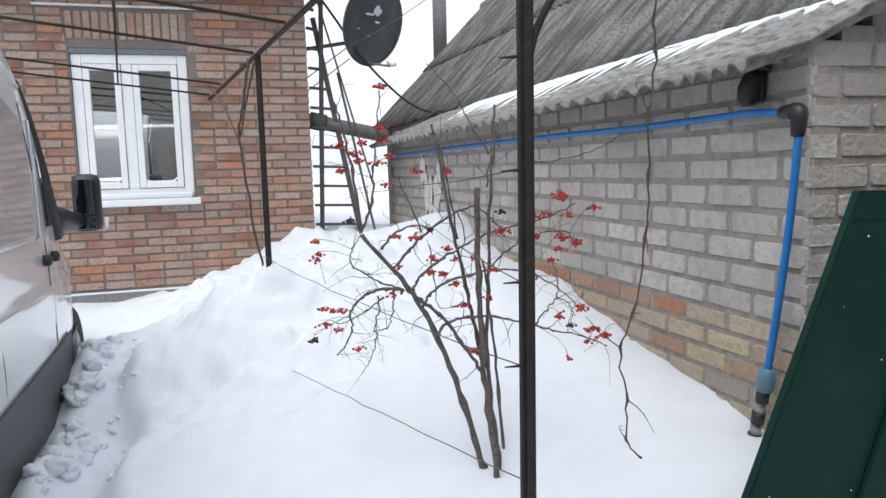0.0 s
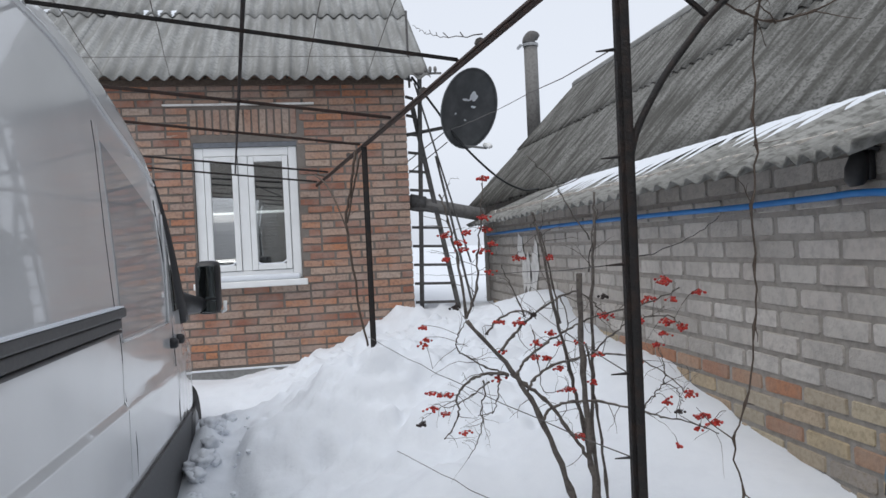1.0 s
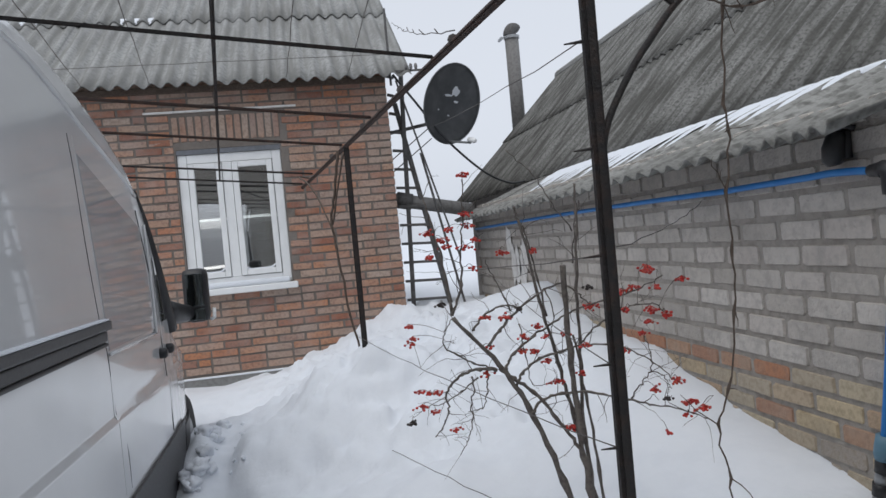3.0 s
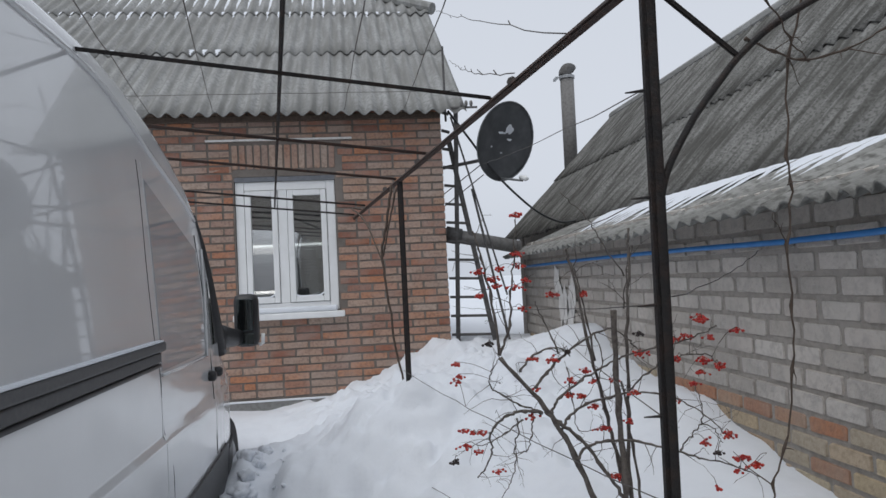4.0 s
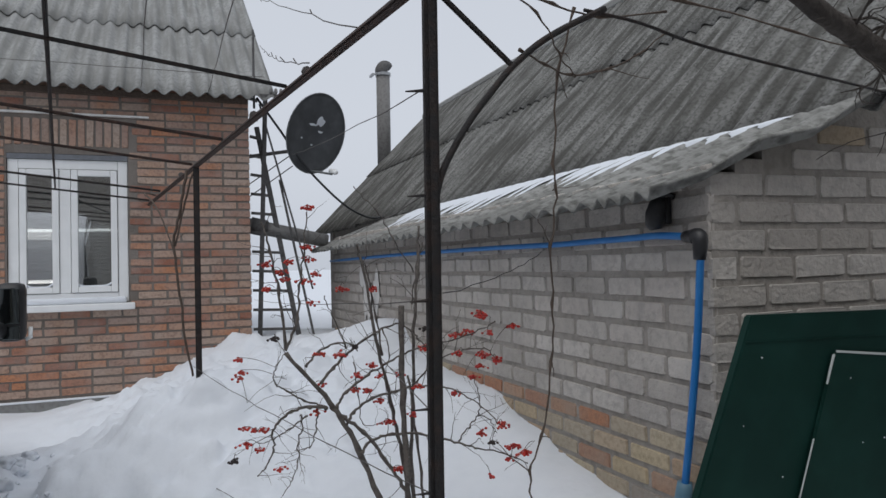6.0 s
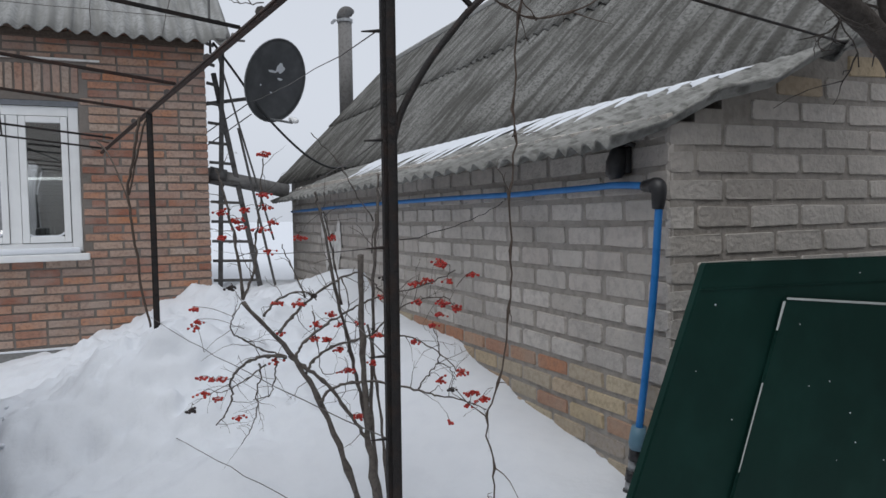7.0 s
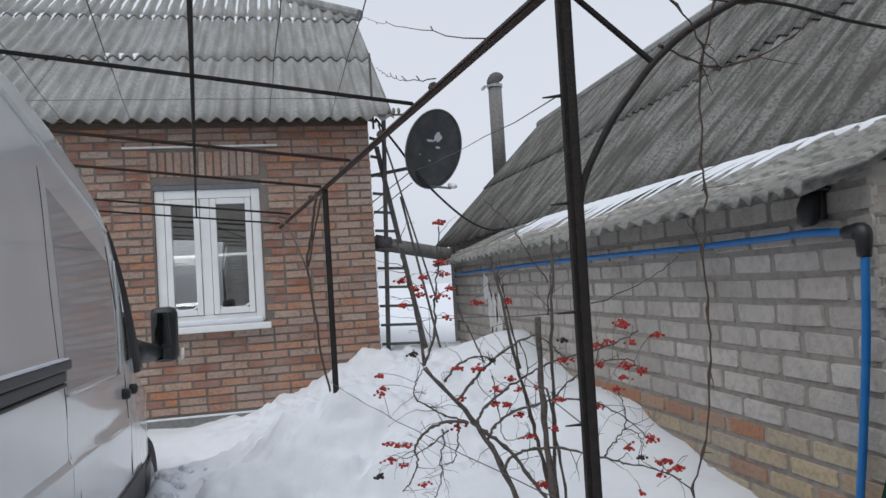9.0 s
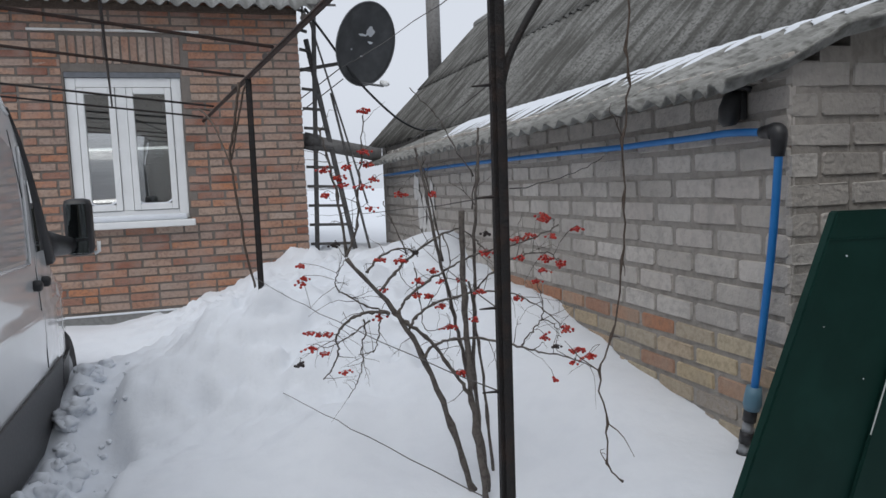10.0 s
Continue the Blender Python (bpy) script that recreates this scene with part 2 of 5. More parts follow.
# ---- snow and ground ----
SNOW_AT = [(-0.2, 0.0, 0.30), (0.6, 1.0, 0.34), (-0.45, 2.2, 0.30), (0.2, 2.4, 0.34), (0.9, 2.4, 0.33), (1.85, 2.2, 0.50), (1.85, 2.64, 0.585), (1.85, 3.0, 0.64), (1.85, 3.36, 0.75), (1.85, 3.93, 0.88), (1.85, 4.4, 0.89),
           (1.80, 5.65, 1.16), (1.85, 5.1, 0.94), (1.85, 6.4, 1.0), (1.85, 7.1, 0.88), (1.85, 7.9, 0.87), (0.33, 4.68, 0.94), (0.95, 7.3, 0.95), (0.45, 7.3, 0.78), (0.1, 7.3, 0.58), (-0.4, 7.3, 0.41), (-0.9, 7.3, 0.34), (-1.6, 7.3, 0.36), (-0.35, 4.7, 0.45), (-0.15, 3.4, 0.36),
           (0.8, 3.4, 0.57), (0.92, 2.5, 0.37), (0.0, 5.2, 0.70), (0.1, 4.75, 0.84), (-0.3, 5.0, 0.52), (0.9, 5.2, 0.9), (1.35, 8.8, 0.80), (1.4, 10.2, 0.58), (1.6, 12.0, 0.45), (-0.5, 3.6, 0.3), (-2.5, 3.0, 0.2), (2.5, 0.5, 0.3), (0.0, -3.0, 0.25), (-0.1, 6.0, 0.46), (-0.55, 5.6, 0.30)]


DENTS = [(0.62, 3.5, 0.05), (0.78, 3.25, 0.05), (0.70, 3.0, 0.05), (0.90, 3.05, 0.045), (0.40, 4.1, 0.05), (0.15, 4.4, 0.06), (0.28, 3.9, 0.05), (0.55, 4.2, 0.05), (0.1, 4.0, 0.05), (-0.15, 4.4, 0.05)]


def snow_z(x, y):
    w = s = 0.0
    for px, py, pz in SNOW_AT:
        k = 1.0 / ((x - px) ** 2 + (y - py) ** 2 + 0.06) ** 1.7
        w, s = w + k, s + k * pz
    z = s / w
    far = max(abs(x) - 4, y - 12, -y - 4, 0)
    if far > 0:
        z += (0.6 - z) * min(far / 20, 1)
    # the shovelled track beside the van
    edge = -0.355 + 0.05 * math.sin(2.1 * y + 0.5) + 0.03 * math.sin(7.3 * y) - 0.02 * (y - 2)
    if y < 5.2:
        d = (edge - x) / 0.10
        z -= 0.11 * min(max(d, 0), 1) * min(max((5.2 - y) / 0.8, 0), 1) * min(max(x + 3.2, 0), 1)
    for px, py, d in DENTS:
        z -= d * math.exp(-((x - px) ** 2 / 0.018 + (y - py) ** 2 / 0.03))
    # the crumbled bank against the van's sill
    z += 0.13 * math.exp(-((x + 0.70) / 0.075) ** 2) * min(max((y - 1.0) / 0.8, 0), 1) * min(max((5.0 - y) / 0.5, 0), 1) * (0.75 + 0.8 * noise.noise(Vector((x * 6, y * 4.5, 8)))) if -1.0 < x < -0.4 else 0.0
    near = max(0.0, 1 - far / 3)
    heap = max(0.0, min(1, (y - 2.9) / 1.2)) * max(0.0, min(1, (9 - y)))
    heap *= min(1, max(0.0, (x + 0.9) / 0.9)) * (0.15 + 0.85 * min(1, max(0.0, (1.75 - x) / 0.7)))
    z += near * (0.030 * fbm(x, y, 0, 0.9) + heap * (0.07 * fbm(x, y, 4, 1.9) + 0.065 * abs(fbm(x, y, 7, 3.6)) + 0.04 * fbm(x, y, 5, 6.5) + 0.055 * max(0, noise.noise(Vector((x * 9.5, y * 9.5, 3)))) - 0.07 * max(0, noise.noise(Vector((x * 6.1, y * 4.2, 11))) - 0.12) - 0.09 * max(0, noise.noise(Vector((x * 12.5, y * 8.5, 17))) - 0.1)) + 0.004 * fbm(x, y, 2, 9))
    return z


def snow_ground():
    bm = bmesh.new()
    xs = sorted(set([round(-3.2 + 0.1 * i, 3) for i in range(20)] + [round(-1.2 + 0.03 * i, 3) for i in range(117)] + [2.4, 2.6, 2.85] + [-400, -150, -60, -25, -12, -7, -4.5, 3.2, 4.5, 7, 12, 25, 60, 150, 400]))
    ys = sorted(set([round(-0.6 + 0.1 * i, 3) for i in range(20)] + [round(1.4 + 0.03 * i, 3) for i in range(180)] + [round(6.8 + 0.08 * i, 3) for i in range(36)] + [-400, -150, -60, -25, -10, -5, -2.5, -1.2, 10, 11.5, 13, 16, 25, 60, 150, 400]))
    grid = [[bm.verts.new((x, y, snow_z(x, y))) for x in xs] for y in ys]
    for r, q in zip(grid, grid[1:]):
        for i in range(len(xs) - 1):
            bm.faces.new((r[i], r[i + 1], q[i + 1], q[i]))
    tagged(part("ground", bm, SNOW, smooth=True), "deep white snow drifted over the whole yard", "snow", kind="structure")


snow_ground()


def snow_lumps():
    """Broken lumps along the shovelled track."""
    bm = bmesh.new()
    for i in range(150):
        y = RNG.uniform(1.6, 5.0)
        x = -0.655 + RNG.gauss(0, 0.035) if i % 4 else -0.50 + RNG.gauss(0, 0.05)
        r = RNG.choice((0.014, 0.02, 0.026, 0.034, 0.044)) * RNG.uniform(0.8, 1.3) if i % 4 else RNG.uniform(0.008, 0.02)
        got = bmesh.ops.create_icosphere(bm, subdivisions=3, radius=r)
        off = Vector((x, y, snow_z(x, y) + r * 0.15))
        for v in got["verts"]:
            q = v.co * (1.1 / r) + Vector((i * 1.7, 0, 0))
            v.co = Vector((v.co.x, v.co.y * 1.2, v.co.z * 0.8)) * (1 + 0.6 * noise.noise(q) + 0.25 * noise.noise(q * 2.7)) + off
    tagged(part("snow_lumps", bm, SNOW, smooth=True), "broken lumps of shovelled snow beside the van", "snow", kind="stuff")


snow_lumps()

# ---- bricks ----
BRICK_MESH = {}


def brick_mesh(lx, lz, mat, variant):
    """A brick with chipped, rounded front edges; its front looks to -y."""
    key = (round(lx, 3), round(lz, 3), mat.name, variant)
    if key not in BRICK_MESH:
        r = random.Random(hash((round(lx * 1000), round(lz * 1000), variant)) & 0xffff)
        bm = bmesh.new()
        j = lambda s: r.uniform(-s, s)
        c = 0.006
        big = lz > 0.07
        q = 0.008 if big else 0.005
        ring = [(-1, -1, q, 0), (1, -1, -q, 0), (1, -1, 0, q), (1, 1, 0, -q), (1, 1, -q, 0), (-1, 1, q, 0), (-1, 1, 0, -q), (-1, -1, 0, q)]
        wob = 0.0032 if big else 0.0024
        mid, front = [], []
        for sx, sz, ox, oz in ring:
            ax, az = sx * lx / 2 + ox * r.uniform(0.5, 1.5) + j(wob), sz * lz / 2 + oz * r.uniform(0.5, 1.5) + j(wob)
            mid.append(bm.verts.new((ax, 0.02, az)))
            front.append(bm.verts.new((ax * (1 - 2 * c / lx), j(0.0015), az * (1 - 2 * c / lz))))
        for k in range(8):
            bm.faces.new((mid[k], mid[(k + 1) % 8], front[(k + 1) % 8], front[k]))
        bm.faces.new(front)
        bmesh.ops.recalc_face_normals(bm, faces=bm.faces)
        me = bpy.data.meshes.new("brick")
        bm.to_mesh(me)
        bm.free()
        me.materials.append(mat)
        BRICK_MESH[key] = me
    return BRICK_MESH[key]


def lay(wall, bricks, turn=0.0, limit=300, nearest=None):
    """bricks: (place, length, height, material); the first ones are objects, the rest joined."""
    if nearest:
        bricks = sorted(bricks, key=lambda b: (b[0] - nearest).length)
    rest = {}
    for i, (p, lx, lz, mat) in enumerate(bricks):
        m = Matrix.Translation(p + Vector((0, 0, 0))) @ Matrix.Rotation(turn + RNG.gauss(0, 0.006), 4, "Z") @ Matrix.Rotation(RNG.gauss(0, 0.006), 4, "Y")
        me = brick_mesh(lx, lz, mat, RNG.randrange(4))
        if i < limit:
            ob = new("brick", me)
            ob.parent = wall
            ob.matrix_basis = m
        else:
            rest.setdefault(mat.name, []).append((me, m))
    for mname, items in rest.items():
        vs, fs = [], []
        for me, m in items:
            o = len(vs)
            vs += [m @ v.co for v in me.vertices]
            fs += [[o + k for k in f.vertices] for f in me.polygons]
        me = bpy.data.meshes.new("brickwork")
        me.from_pydata(vs, [], fs)
        me.materials.append(bpy.data.materials[mname])
        ob = new("brickwork", me)
        ob.parent = wall
        tagged(ob, kind="stuff")


# ---- brick house ----
HY, HX1, HX0 = 7.4, 0.96, -4.2
WX0, WX1, WZ0, WZ1 = -1.14, -0.15, 1.30, 2.655


def house():
    bm = bmesh.new()
    f, b = HY + 0.008, HY + 0.38
    box(bm, HX0, WX0, f, b, 0.0, 3.32)
    box(bm, WX1, HX1 - 0.008, f, b, 0.0, 3.32)
    box(bm, WX0, WX1, f, b, 0.0, WZ0)
    box(bm, WX0, WX1, f, b, WZ1, 3.32)
    wall = tagged(part("wall_house", bm, MORTARD), "orange-red brick house wall with dark mortar joints", "wall", kind="structure")
    bm = bmesh.new()
    box(bm, HX1 - 0.36, HX1 - 0.008, b + 0.002, 15.2, 0.0, 3.2)
    box(bm, HX0, HX0 + 0.3, b + 0.002, 15.2, 0.0, 3.2)
    box(bm, HX0, HX1 - 0.01, 15.202, 15.5, 0.0, 3.2)
    tagged(part("wall_house_side", bm, MORTARD), "brick side and back walls of the house", "wall", kind="structure")
    bricks = []
    p, z, row = 0.077, 0.462, 0
    while z < 3.27:
        x = HX1 - (0.0 if row % 2 else 0.13)
        if row % 2 == 0:
            bricks.append((Vector((HX1 - 0.06, HY, z + p / 2)), 0.12, 0.066, RED))
        while x > HX0 + 0.3:
            half = RNG.random() < 0.10
            l = 0.12 if half else 0.25
            x0, x1 = x - l, x
            zc = z + p / 2
            clear = True
            if WZ0 - 0.06 < zc < WZ1 + 0.10:
                if x1 > WX0 - 0.02 and x0 < WX1 + 0.02:
                    clear = False
                    if x1 > WX1 + 0.09:
                        x0 = WX1 + 0.012
                        bricks.append((Vector(((x0 + x1) / 2, HY, zc)), x1 - x0, 0.066, RED))
                    if x0 < WX0 - 0.09:
                        x1 = WX0 - 0.012
                        bricks.append((Vector(((x0 + x1) / 2, HY, zc)), x1 - x0, 0.066, RED))
            if 2.70 < zc < 2.985 and x1 > WX0 - 0.04 and x0 < WX1 + 0.04:
                clear = False
                if x1 > WX1 + 0.1:
                    bricks.append((Vector(((WX1 + 0.035 + x1) / 2, HY, zc)), x1 - WX1 - 0.035, 0.066, RED))
                if x0 < WX0 - 0.1:
                    bricks.append((Vector(((WX0 - 0.035 + x0) / 2, HY, zc)), WX0 - 0.035 - x0, 0.066, RED))
            if clear and x0 > HX0:
                bricks.append((Vector(((x0 + x1) / 2, HY + RNG.uniform(-0.002, 0.002), zc)), l - RNG.uniform(-0.003, 0.007), 0.0705 - RNG.uniform(0, 0.006), RED))
            x -= l + 0.011
        z += p
        row += 1
    # soldier course over the window
    for i in range(14):
        x = WX0 - 0.02 + 0.0365 + i * 0.0733
        bricks.append((Vector((x, HY - 0.001, 2.852)), 0.064, 0.25, RED))
    lay(wall, bricks, nearest=Vector((0.3, HY, 1.9)))
    bm = bmesh.new()
    box(bm, HX0, HX1 - 0.002, HY - 0.05, HY + 0.006, 0.0, 0.43, 0.008)
    tagged(part("plinth", bm, CONC), "weathered grey concrete plinth under the brick wall", "plinth", kind="structure")
    bm = bmesh.new()
    box(bm, HX0, HX1 - 0.002, HY - 0.052, HY - 0.004, 0.4302, 0.446, 0.006)
    tagged(part("ledge_snow", bm, SNOW), "thin line of snow on the plinth ledge", "snow", kind="structure")
    bm = bmesh.new()
    box(bm, HX0 + 0.3, HX1 - 0.36, b + 0.6, b + 0.7, 0.2, 3.2)
    box(bm, HX0 + 0.3, HX1 - 0.36, b + 0.002, b + 0.598, 3.2, 3.3)
    box(bm, HX0 + 0.3, HX1 - 0.36, b + 0.002, b + 0.598, 0.2, 0.3)
    tagged(part("wall_room", bm, DARKIN), "dim wall of the room behind the window", "wall", kind="structure")
    # thin drip moulding of mortar above the soldier course
    bm = bmesh.new()
    box(bm, WX0 - 0.26, WX1 + 0.19, HY - 0.028, HY + 0.006, 3.012, 3.030, 0.003)
    tagged(part("trim", bm, WHITEW), "thin pale ledge above the window, dusted with snow", "trim", kind="structure")


def window():
    w = tagged(thing("window_1", (WX0, HY, WZ0), "white double-casement plastic window with grey slats behind", "window"), kind="structure")
    y0, y1 = HY + 0.03, HY + 0.10

    def frame_of(name, x0, x1, z0, z1, wd, ya, yb, par):
        bm = bmesh.new()
        box(bm, x0, x0 + wd, ya, yb, z0, z1, 0.006)
        box(bm, x1 - wd, x1, ya, yb, z0, z1, 0.006)
        box(bm, x0 + wd + 0.001, x1 - wd - 0.001, ya + 0.001, yb - 0.001, z0, z0 + wd, 0.006)
        box(bm, x0 + wd + 0.001, x1 - wd - 0.001, ya + 0.001, yb - 0.001, z1 - wd, z1, 0.006)
        return part(name, bm, PVC, par)
    frame_of("window_frame", WX0 + 0.004, WX1 - 0.004, WZ0, WZ1 - 0.05, 0.085, y0, y1, w)
    mx = WX0 + 0.46
    bm = bmesh.new()
    box(bm, mx - 0.045, mx + 0.045, y0 + 0.002, y1, WZ0 + 0.087, WZ1 - 0.137, 0.006)
    part("mullion", bm, PVC, w)
    for x0, x1 in ((WX0 + 0.095, mx - 0.05), (mx + 0.05, WX1 - 0.095)):
        s = frame_of("casement", x0, x1, WZ0 + 0.09, WZ1 - 0.14, 0.055, y0 - 0.012, y1 - 0.02, w)
        bm = bmesh.new()
        box(bm, x0 + 0.05, x1 - 0.05, y0 + 0.02, y0 + 0.03, WZ0 + 0.14, WZ1 - 0.19)
        pane = part("pane", bm, PANE, s)
        pane.visible_shadow = False
        # snow packed into the lower corners of the pane
        bm = bmesh.new()
        tube(bm, spline([(x0 + 0.055, y0 + 0.008, WZ0 + 0.165), (x0 + 0.09, y0 + 0.008, WZ0 + 0.147), ((x0 + x1) / 2, y0 + 0.008, WZ0 + 0.145), (x1 - 0.10, y0 + 0.008, WZ0 + 0.148), (x1 - 0.055, y0 + 0.008, WZ0 + 0.175)]), 0.010, 6)
        part("snow_rim", bm, SNOW, s, "snow caught along the pane's lower edge", True)
    bm = bmesh.new()
    box(bm, WX0 - 0.045, WX1 + 0.05, HY - 0.075, HY + 0.03, WZ0 - 0.075, WZ0 - 0.012, 0.012)
    part("window_sill", bm, PVC, w, "white outer sill covered in snow")
    bm = bmesh.new()
    box(bm, WX0 + 0.02, WX1 - 0.02, HY - 0.05, HY + 0.028, WZ0 - 0.012, WZ0 + 0.045, 0.02)
    part("sill_snow", bm, SNOW, w, "snow lying along the sill", True)
    bm = bmesh.new()
    box(bm, WX0 + 0.002, WX1 - 0.002, HY + 0.012, HY + 0.06, WZ1 - 0.048, WZ1 - 0.002)
    part("flashing", bm, FOIL, w, "grey flashing strip under the lintel")
    # grey slats added behind the panes, imitating reflected lines and greying the glass
    b = thing("window_blind", (WX0 + 0.5, HY + 0.2, WZ0 + 0.1), "grey slats added behind the panes in place of reflected lines", "blind")
    for k in range(40):
        z = WZ0 + 0.13 + k * 0.031
        bm = bmesh.new()
        sag = 0.004 * math.sin(k * 1.7)
        beam(bm, (WX0 + 0.06, HY + 0.19, z + sag), (WX1 - 0.06, HY + 0.19, z - sag), 0.034, 0.005, up=(0, -0.85, 0.5))
        part("slat", bm, SLATGREY, b)
    # emissive tube added behind the panes for the bright line across them
    lamp = thing("tube_lamp", (WX0 + 0.5, HY + 0.15, 1.97), "glowing white tube behind the window panes", "lamp")
    bm = bmesh.new()
    tube(bm, [(WX0 + 0.10, HY + 0.15, 1.965), (WX1 - 0.10, HY + 0.15, 1.972)], 0.013, 10)
    part("tube", bm, GLOW, lamp, smooth=True)
    for x in (WX0 + 0.09, WX1 - 0.10):
        bm = bmesh.new()
        box(bm, x, x + 0.012, HY + 0.134, HY + 0.186, 1.95, 1.985, 0.003)
        part("socket", bm, PVC, lamp)


def sheet(bm, corner, across, down, width, length, pitch=0.15, amp=0.029, sag=0.0, seed=0):
    """One corrugated sheet with thickness. across runs along the eave, down falls with the roof."""
    a, d = Vector(across).normalized(), Vector(down).normalized()
    n = a.cross(d)
    if n.z < 0:
        n = -n
    nx, ny = int(width / pitch * 8), 5
    top, bot = [], []
    for j in range(ny + 1):
        rt, rb = [], []
        for i in range(nx + 1):
            s, t = width * i / nx, length * j / ny
            h = amp * math.cos(2 * math.pi * s / pitch) + sag * (t / length) ** 2 + 0.006 * noise.noise(Vector((s * 2 + seed * 7.3, t * 2, seed)))
            e = 0.012 * noise.noise(Vector((s * 9, seed * 3.1, j))) if j == ny else 0
            q = Vector(corner) + a * s + d * (t + e) + n * h
            rt.append(bm.verts.new(q))
            rb.append(bm.verts.new(q - n * 0.011))
        top.append(rt)
        bot.append(rb)
    for j in range(ny):
        for i in range(nx):
            bm.faces.new((top[j][i], top[j][i + 1], top[j + 1][i + 1], top[j + 1][i]))
            bm.faces.new((bot[j][i], bot[j + 1][i], bot[j + 1][i + 1], bot[j][i + 1]))
    for j in range(ny):
        for i in (0, nx):
            bm.faces.new((top[j][i], top[j + 1][i], bot[j + 1][i], bot[j][i]))
    for i in range(nx):
        for j in (0, ny):
            bm.faces.new((top[j][i], top[j][i + 1], bot[j][i + 1], bot[j][i]))
    return bm


def roof(name, label, eave_a, eave_b, top_z, top_shift, rows, mat, amp=0.029, laps=None):
    """Rows of corrugated sheets between an eave line and a ridge shifted from it."""
    r = tagged(thing(name, eave_a, label, "roof"), kind="structure")
    a, b = Vector(eave_a), Vector(eave_b)
    along = (b - a).normalized()
    rise = Vector((top_shift[0], top_shift[1], top_z - a.z))
    total = rise.length
    down = -rise.normalized()
    n = along.cross(down)
    n = n if n.z > 0 else -n
    wd = 1.05
    count = max(1, math.ceil((b - a).length / wd - 0.05))
    for k in range(rows):
        t0, t1 = (total * laps[k], total * laps[k + 1]) if laps else (total * k / rows, total * (k + 1) / rows)
        for i in range(count):
            c = a - down * t1 + along * (wd * i) + n * (0.003 * ((i + k) % 2) + 0.018 * k)
            bm = bmesh.new()
            sheet(bm, c, along, down, min(wd + 0.04, (b - a).length - wd * i), t1 - t0 + (0.13 if k else 0.02) + RNG.uniform(-0.015, 0.015), amp=amp, seed=i + 9 * k)
            part("slate_sheet", bm, mat, r, smooth=True)
    return r


house()
window()


# ---- grey brick shed ----
SX, SY0, SY1 = 1.90, 2.04, 7.95


def shed():
    bm = bmesh.new()
    box(bm, SX + 0.008, SX + 0.25, SY0 + 0.008, SY1, 0.0, 1.84)
    wall = tagged(part("wall_shed_side", bm, MORTAR), "grey silicate brick shed wall over yellow and orange brick courses", "wall", kind="structure")
    bricks = []
    p, row = 0.0985, 0
    z = 0.92 + 9 * p
    while z > 0.25:
        y = SY0 + (0.0 if row % 2 else 0.13)
        if row % 2 == 0:
            bricks.append((Vector((SX, SY0 + 0.06, z + p / 2)), 0.118, 0.085, GREYB if z > 0.91 else YELB))
        h = 0.085 if z > 0.90 else 0.072
        while y < SY1 - 0.12:
            if z > 0.90:
                mat = GREYB
            elif z > 0.83:
                mat = ORGB if 2.62 < y < 4.5 else YELB
            else:
                mat = ORGB if RNG.random() < 0.14 else YELB
            bricks.append((Vector((SX + RNG.uniform(-0.004, 0.004), y + 0.124, z + p / 2)), 0.247 - RNG.uniform(0, 0.012), h - RNG.uniform(0, 0.006), mat))
            y += 0.26
        z -= p if z > 0.93 else 0.084
        p = 0.0985 if z > 0.90 else 0.084
        row += 1
    lay(wall, bricks, turn=-math.pi / 2, nearest=Vector((SX, 2.4, 1.3)))
    # gable end, towards the yard
    bm = bmesh.new()
    v = [bm.verts.new((x, y, zz)) for y in (SY0 + 0.008, SY0 + 0.25) for x, zz in ((SX + 0.252, 0.0), (5.6, 0.0), (5.6, 3.0), (4.5, 4.05), (2.65, 2.155), (SX + 0.252, 1.957))]
    bm.faces.new(v[:6][::-1])
    bm.faces.new(v[6:])
    for k in range(6):
        bm.faces.new((v[k], v[(k + 1) % 6], v[6 + (k + 1) % 6], v[6 + k]))
    box(bm, SX + 0.008, SX + 0.12, SY0 + 0.003, SY0 + 0.0078, 0.0, 1.87)
    box(bm, SX + 0.121, SX + 0.251, SY0 + 0.003, SY0 + 0.25, 1.842, 1.92)
    wall = tagged(part("wall_shed_gable", bm, MORTAR), "grey silicate brick gable end of the shed", "wall", kind="structure")
    bricks = []
    for row in range(26):
        zc = 0.3 + row * 0.0985 + 0.05
        x = SX + (0.0 if row % 2 else -0.13)
        while x < 3.9:
            x0, x1 = max(x, SX), x + 0.248
            top = 1.87 + (x0 - SX) * 0.41 if x0 < 2.65 else 2.16 + (x0 - 2.65) * 1.0
            if zc + 0.04 < top and x1 - x0 > 0.05:
                bricks.append((Vector(((x0 + x1) / 2, SY0, zc)), x1 - x0, 0.085 - RNG.uniform(0, 0.005), (ORGB if RNG.random() < 0.25 else YELB) if zc > 1.93 and RNG.random() < 0.6 else GREYB))
            x += 0.26
    lay(wall, bricks)
    bm = bmesh.new()
    box(bm, SX + 0.252, 5.6, SY1 - 0.25, SY1 - 0.002, 0.0, 1.8)
    box(bm, 5.35, 5.6, SY0 + 0.26, SY1 - 0.252, 0.0, 1.8)
    box(bm, 2.76, 5.3, 11.7, 11.95, 0.0, 2.2)
    box(bm, 2.78, 3.0, SY1 + 0.002, 11.698, 0.0, 2.2)
    tagged(part("wall_shed_back", bm, MORTAR), "rear walls closing the shed and barn", "wall", kind="structure")


shed()
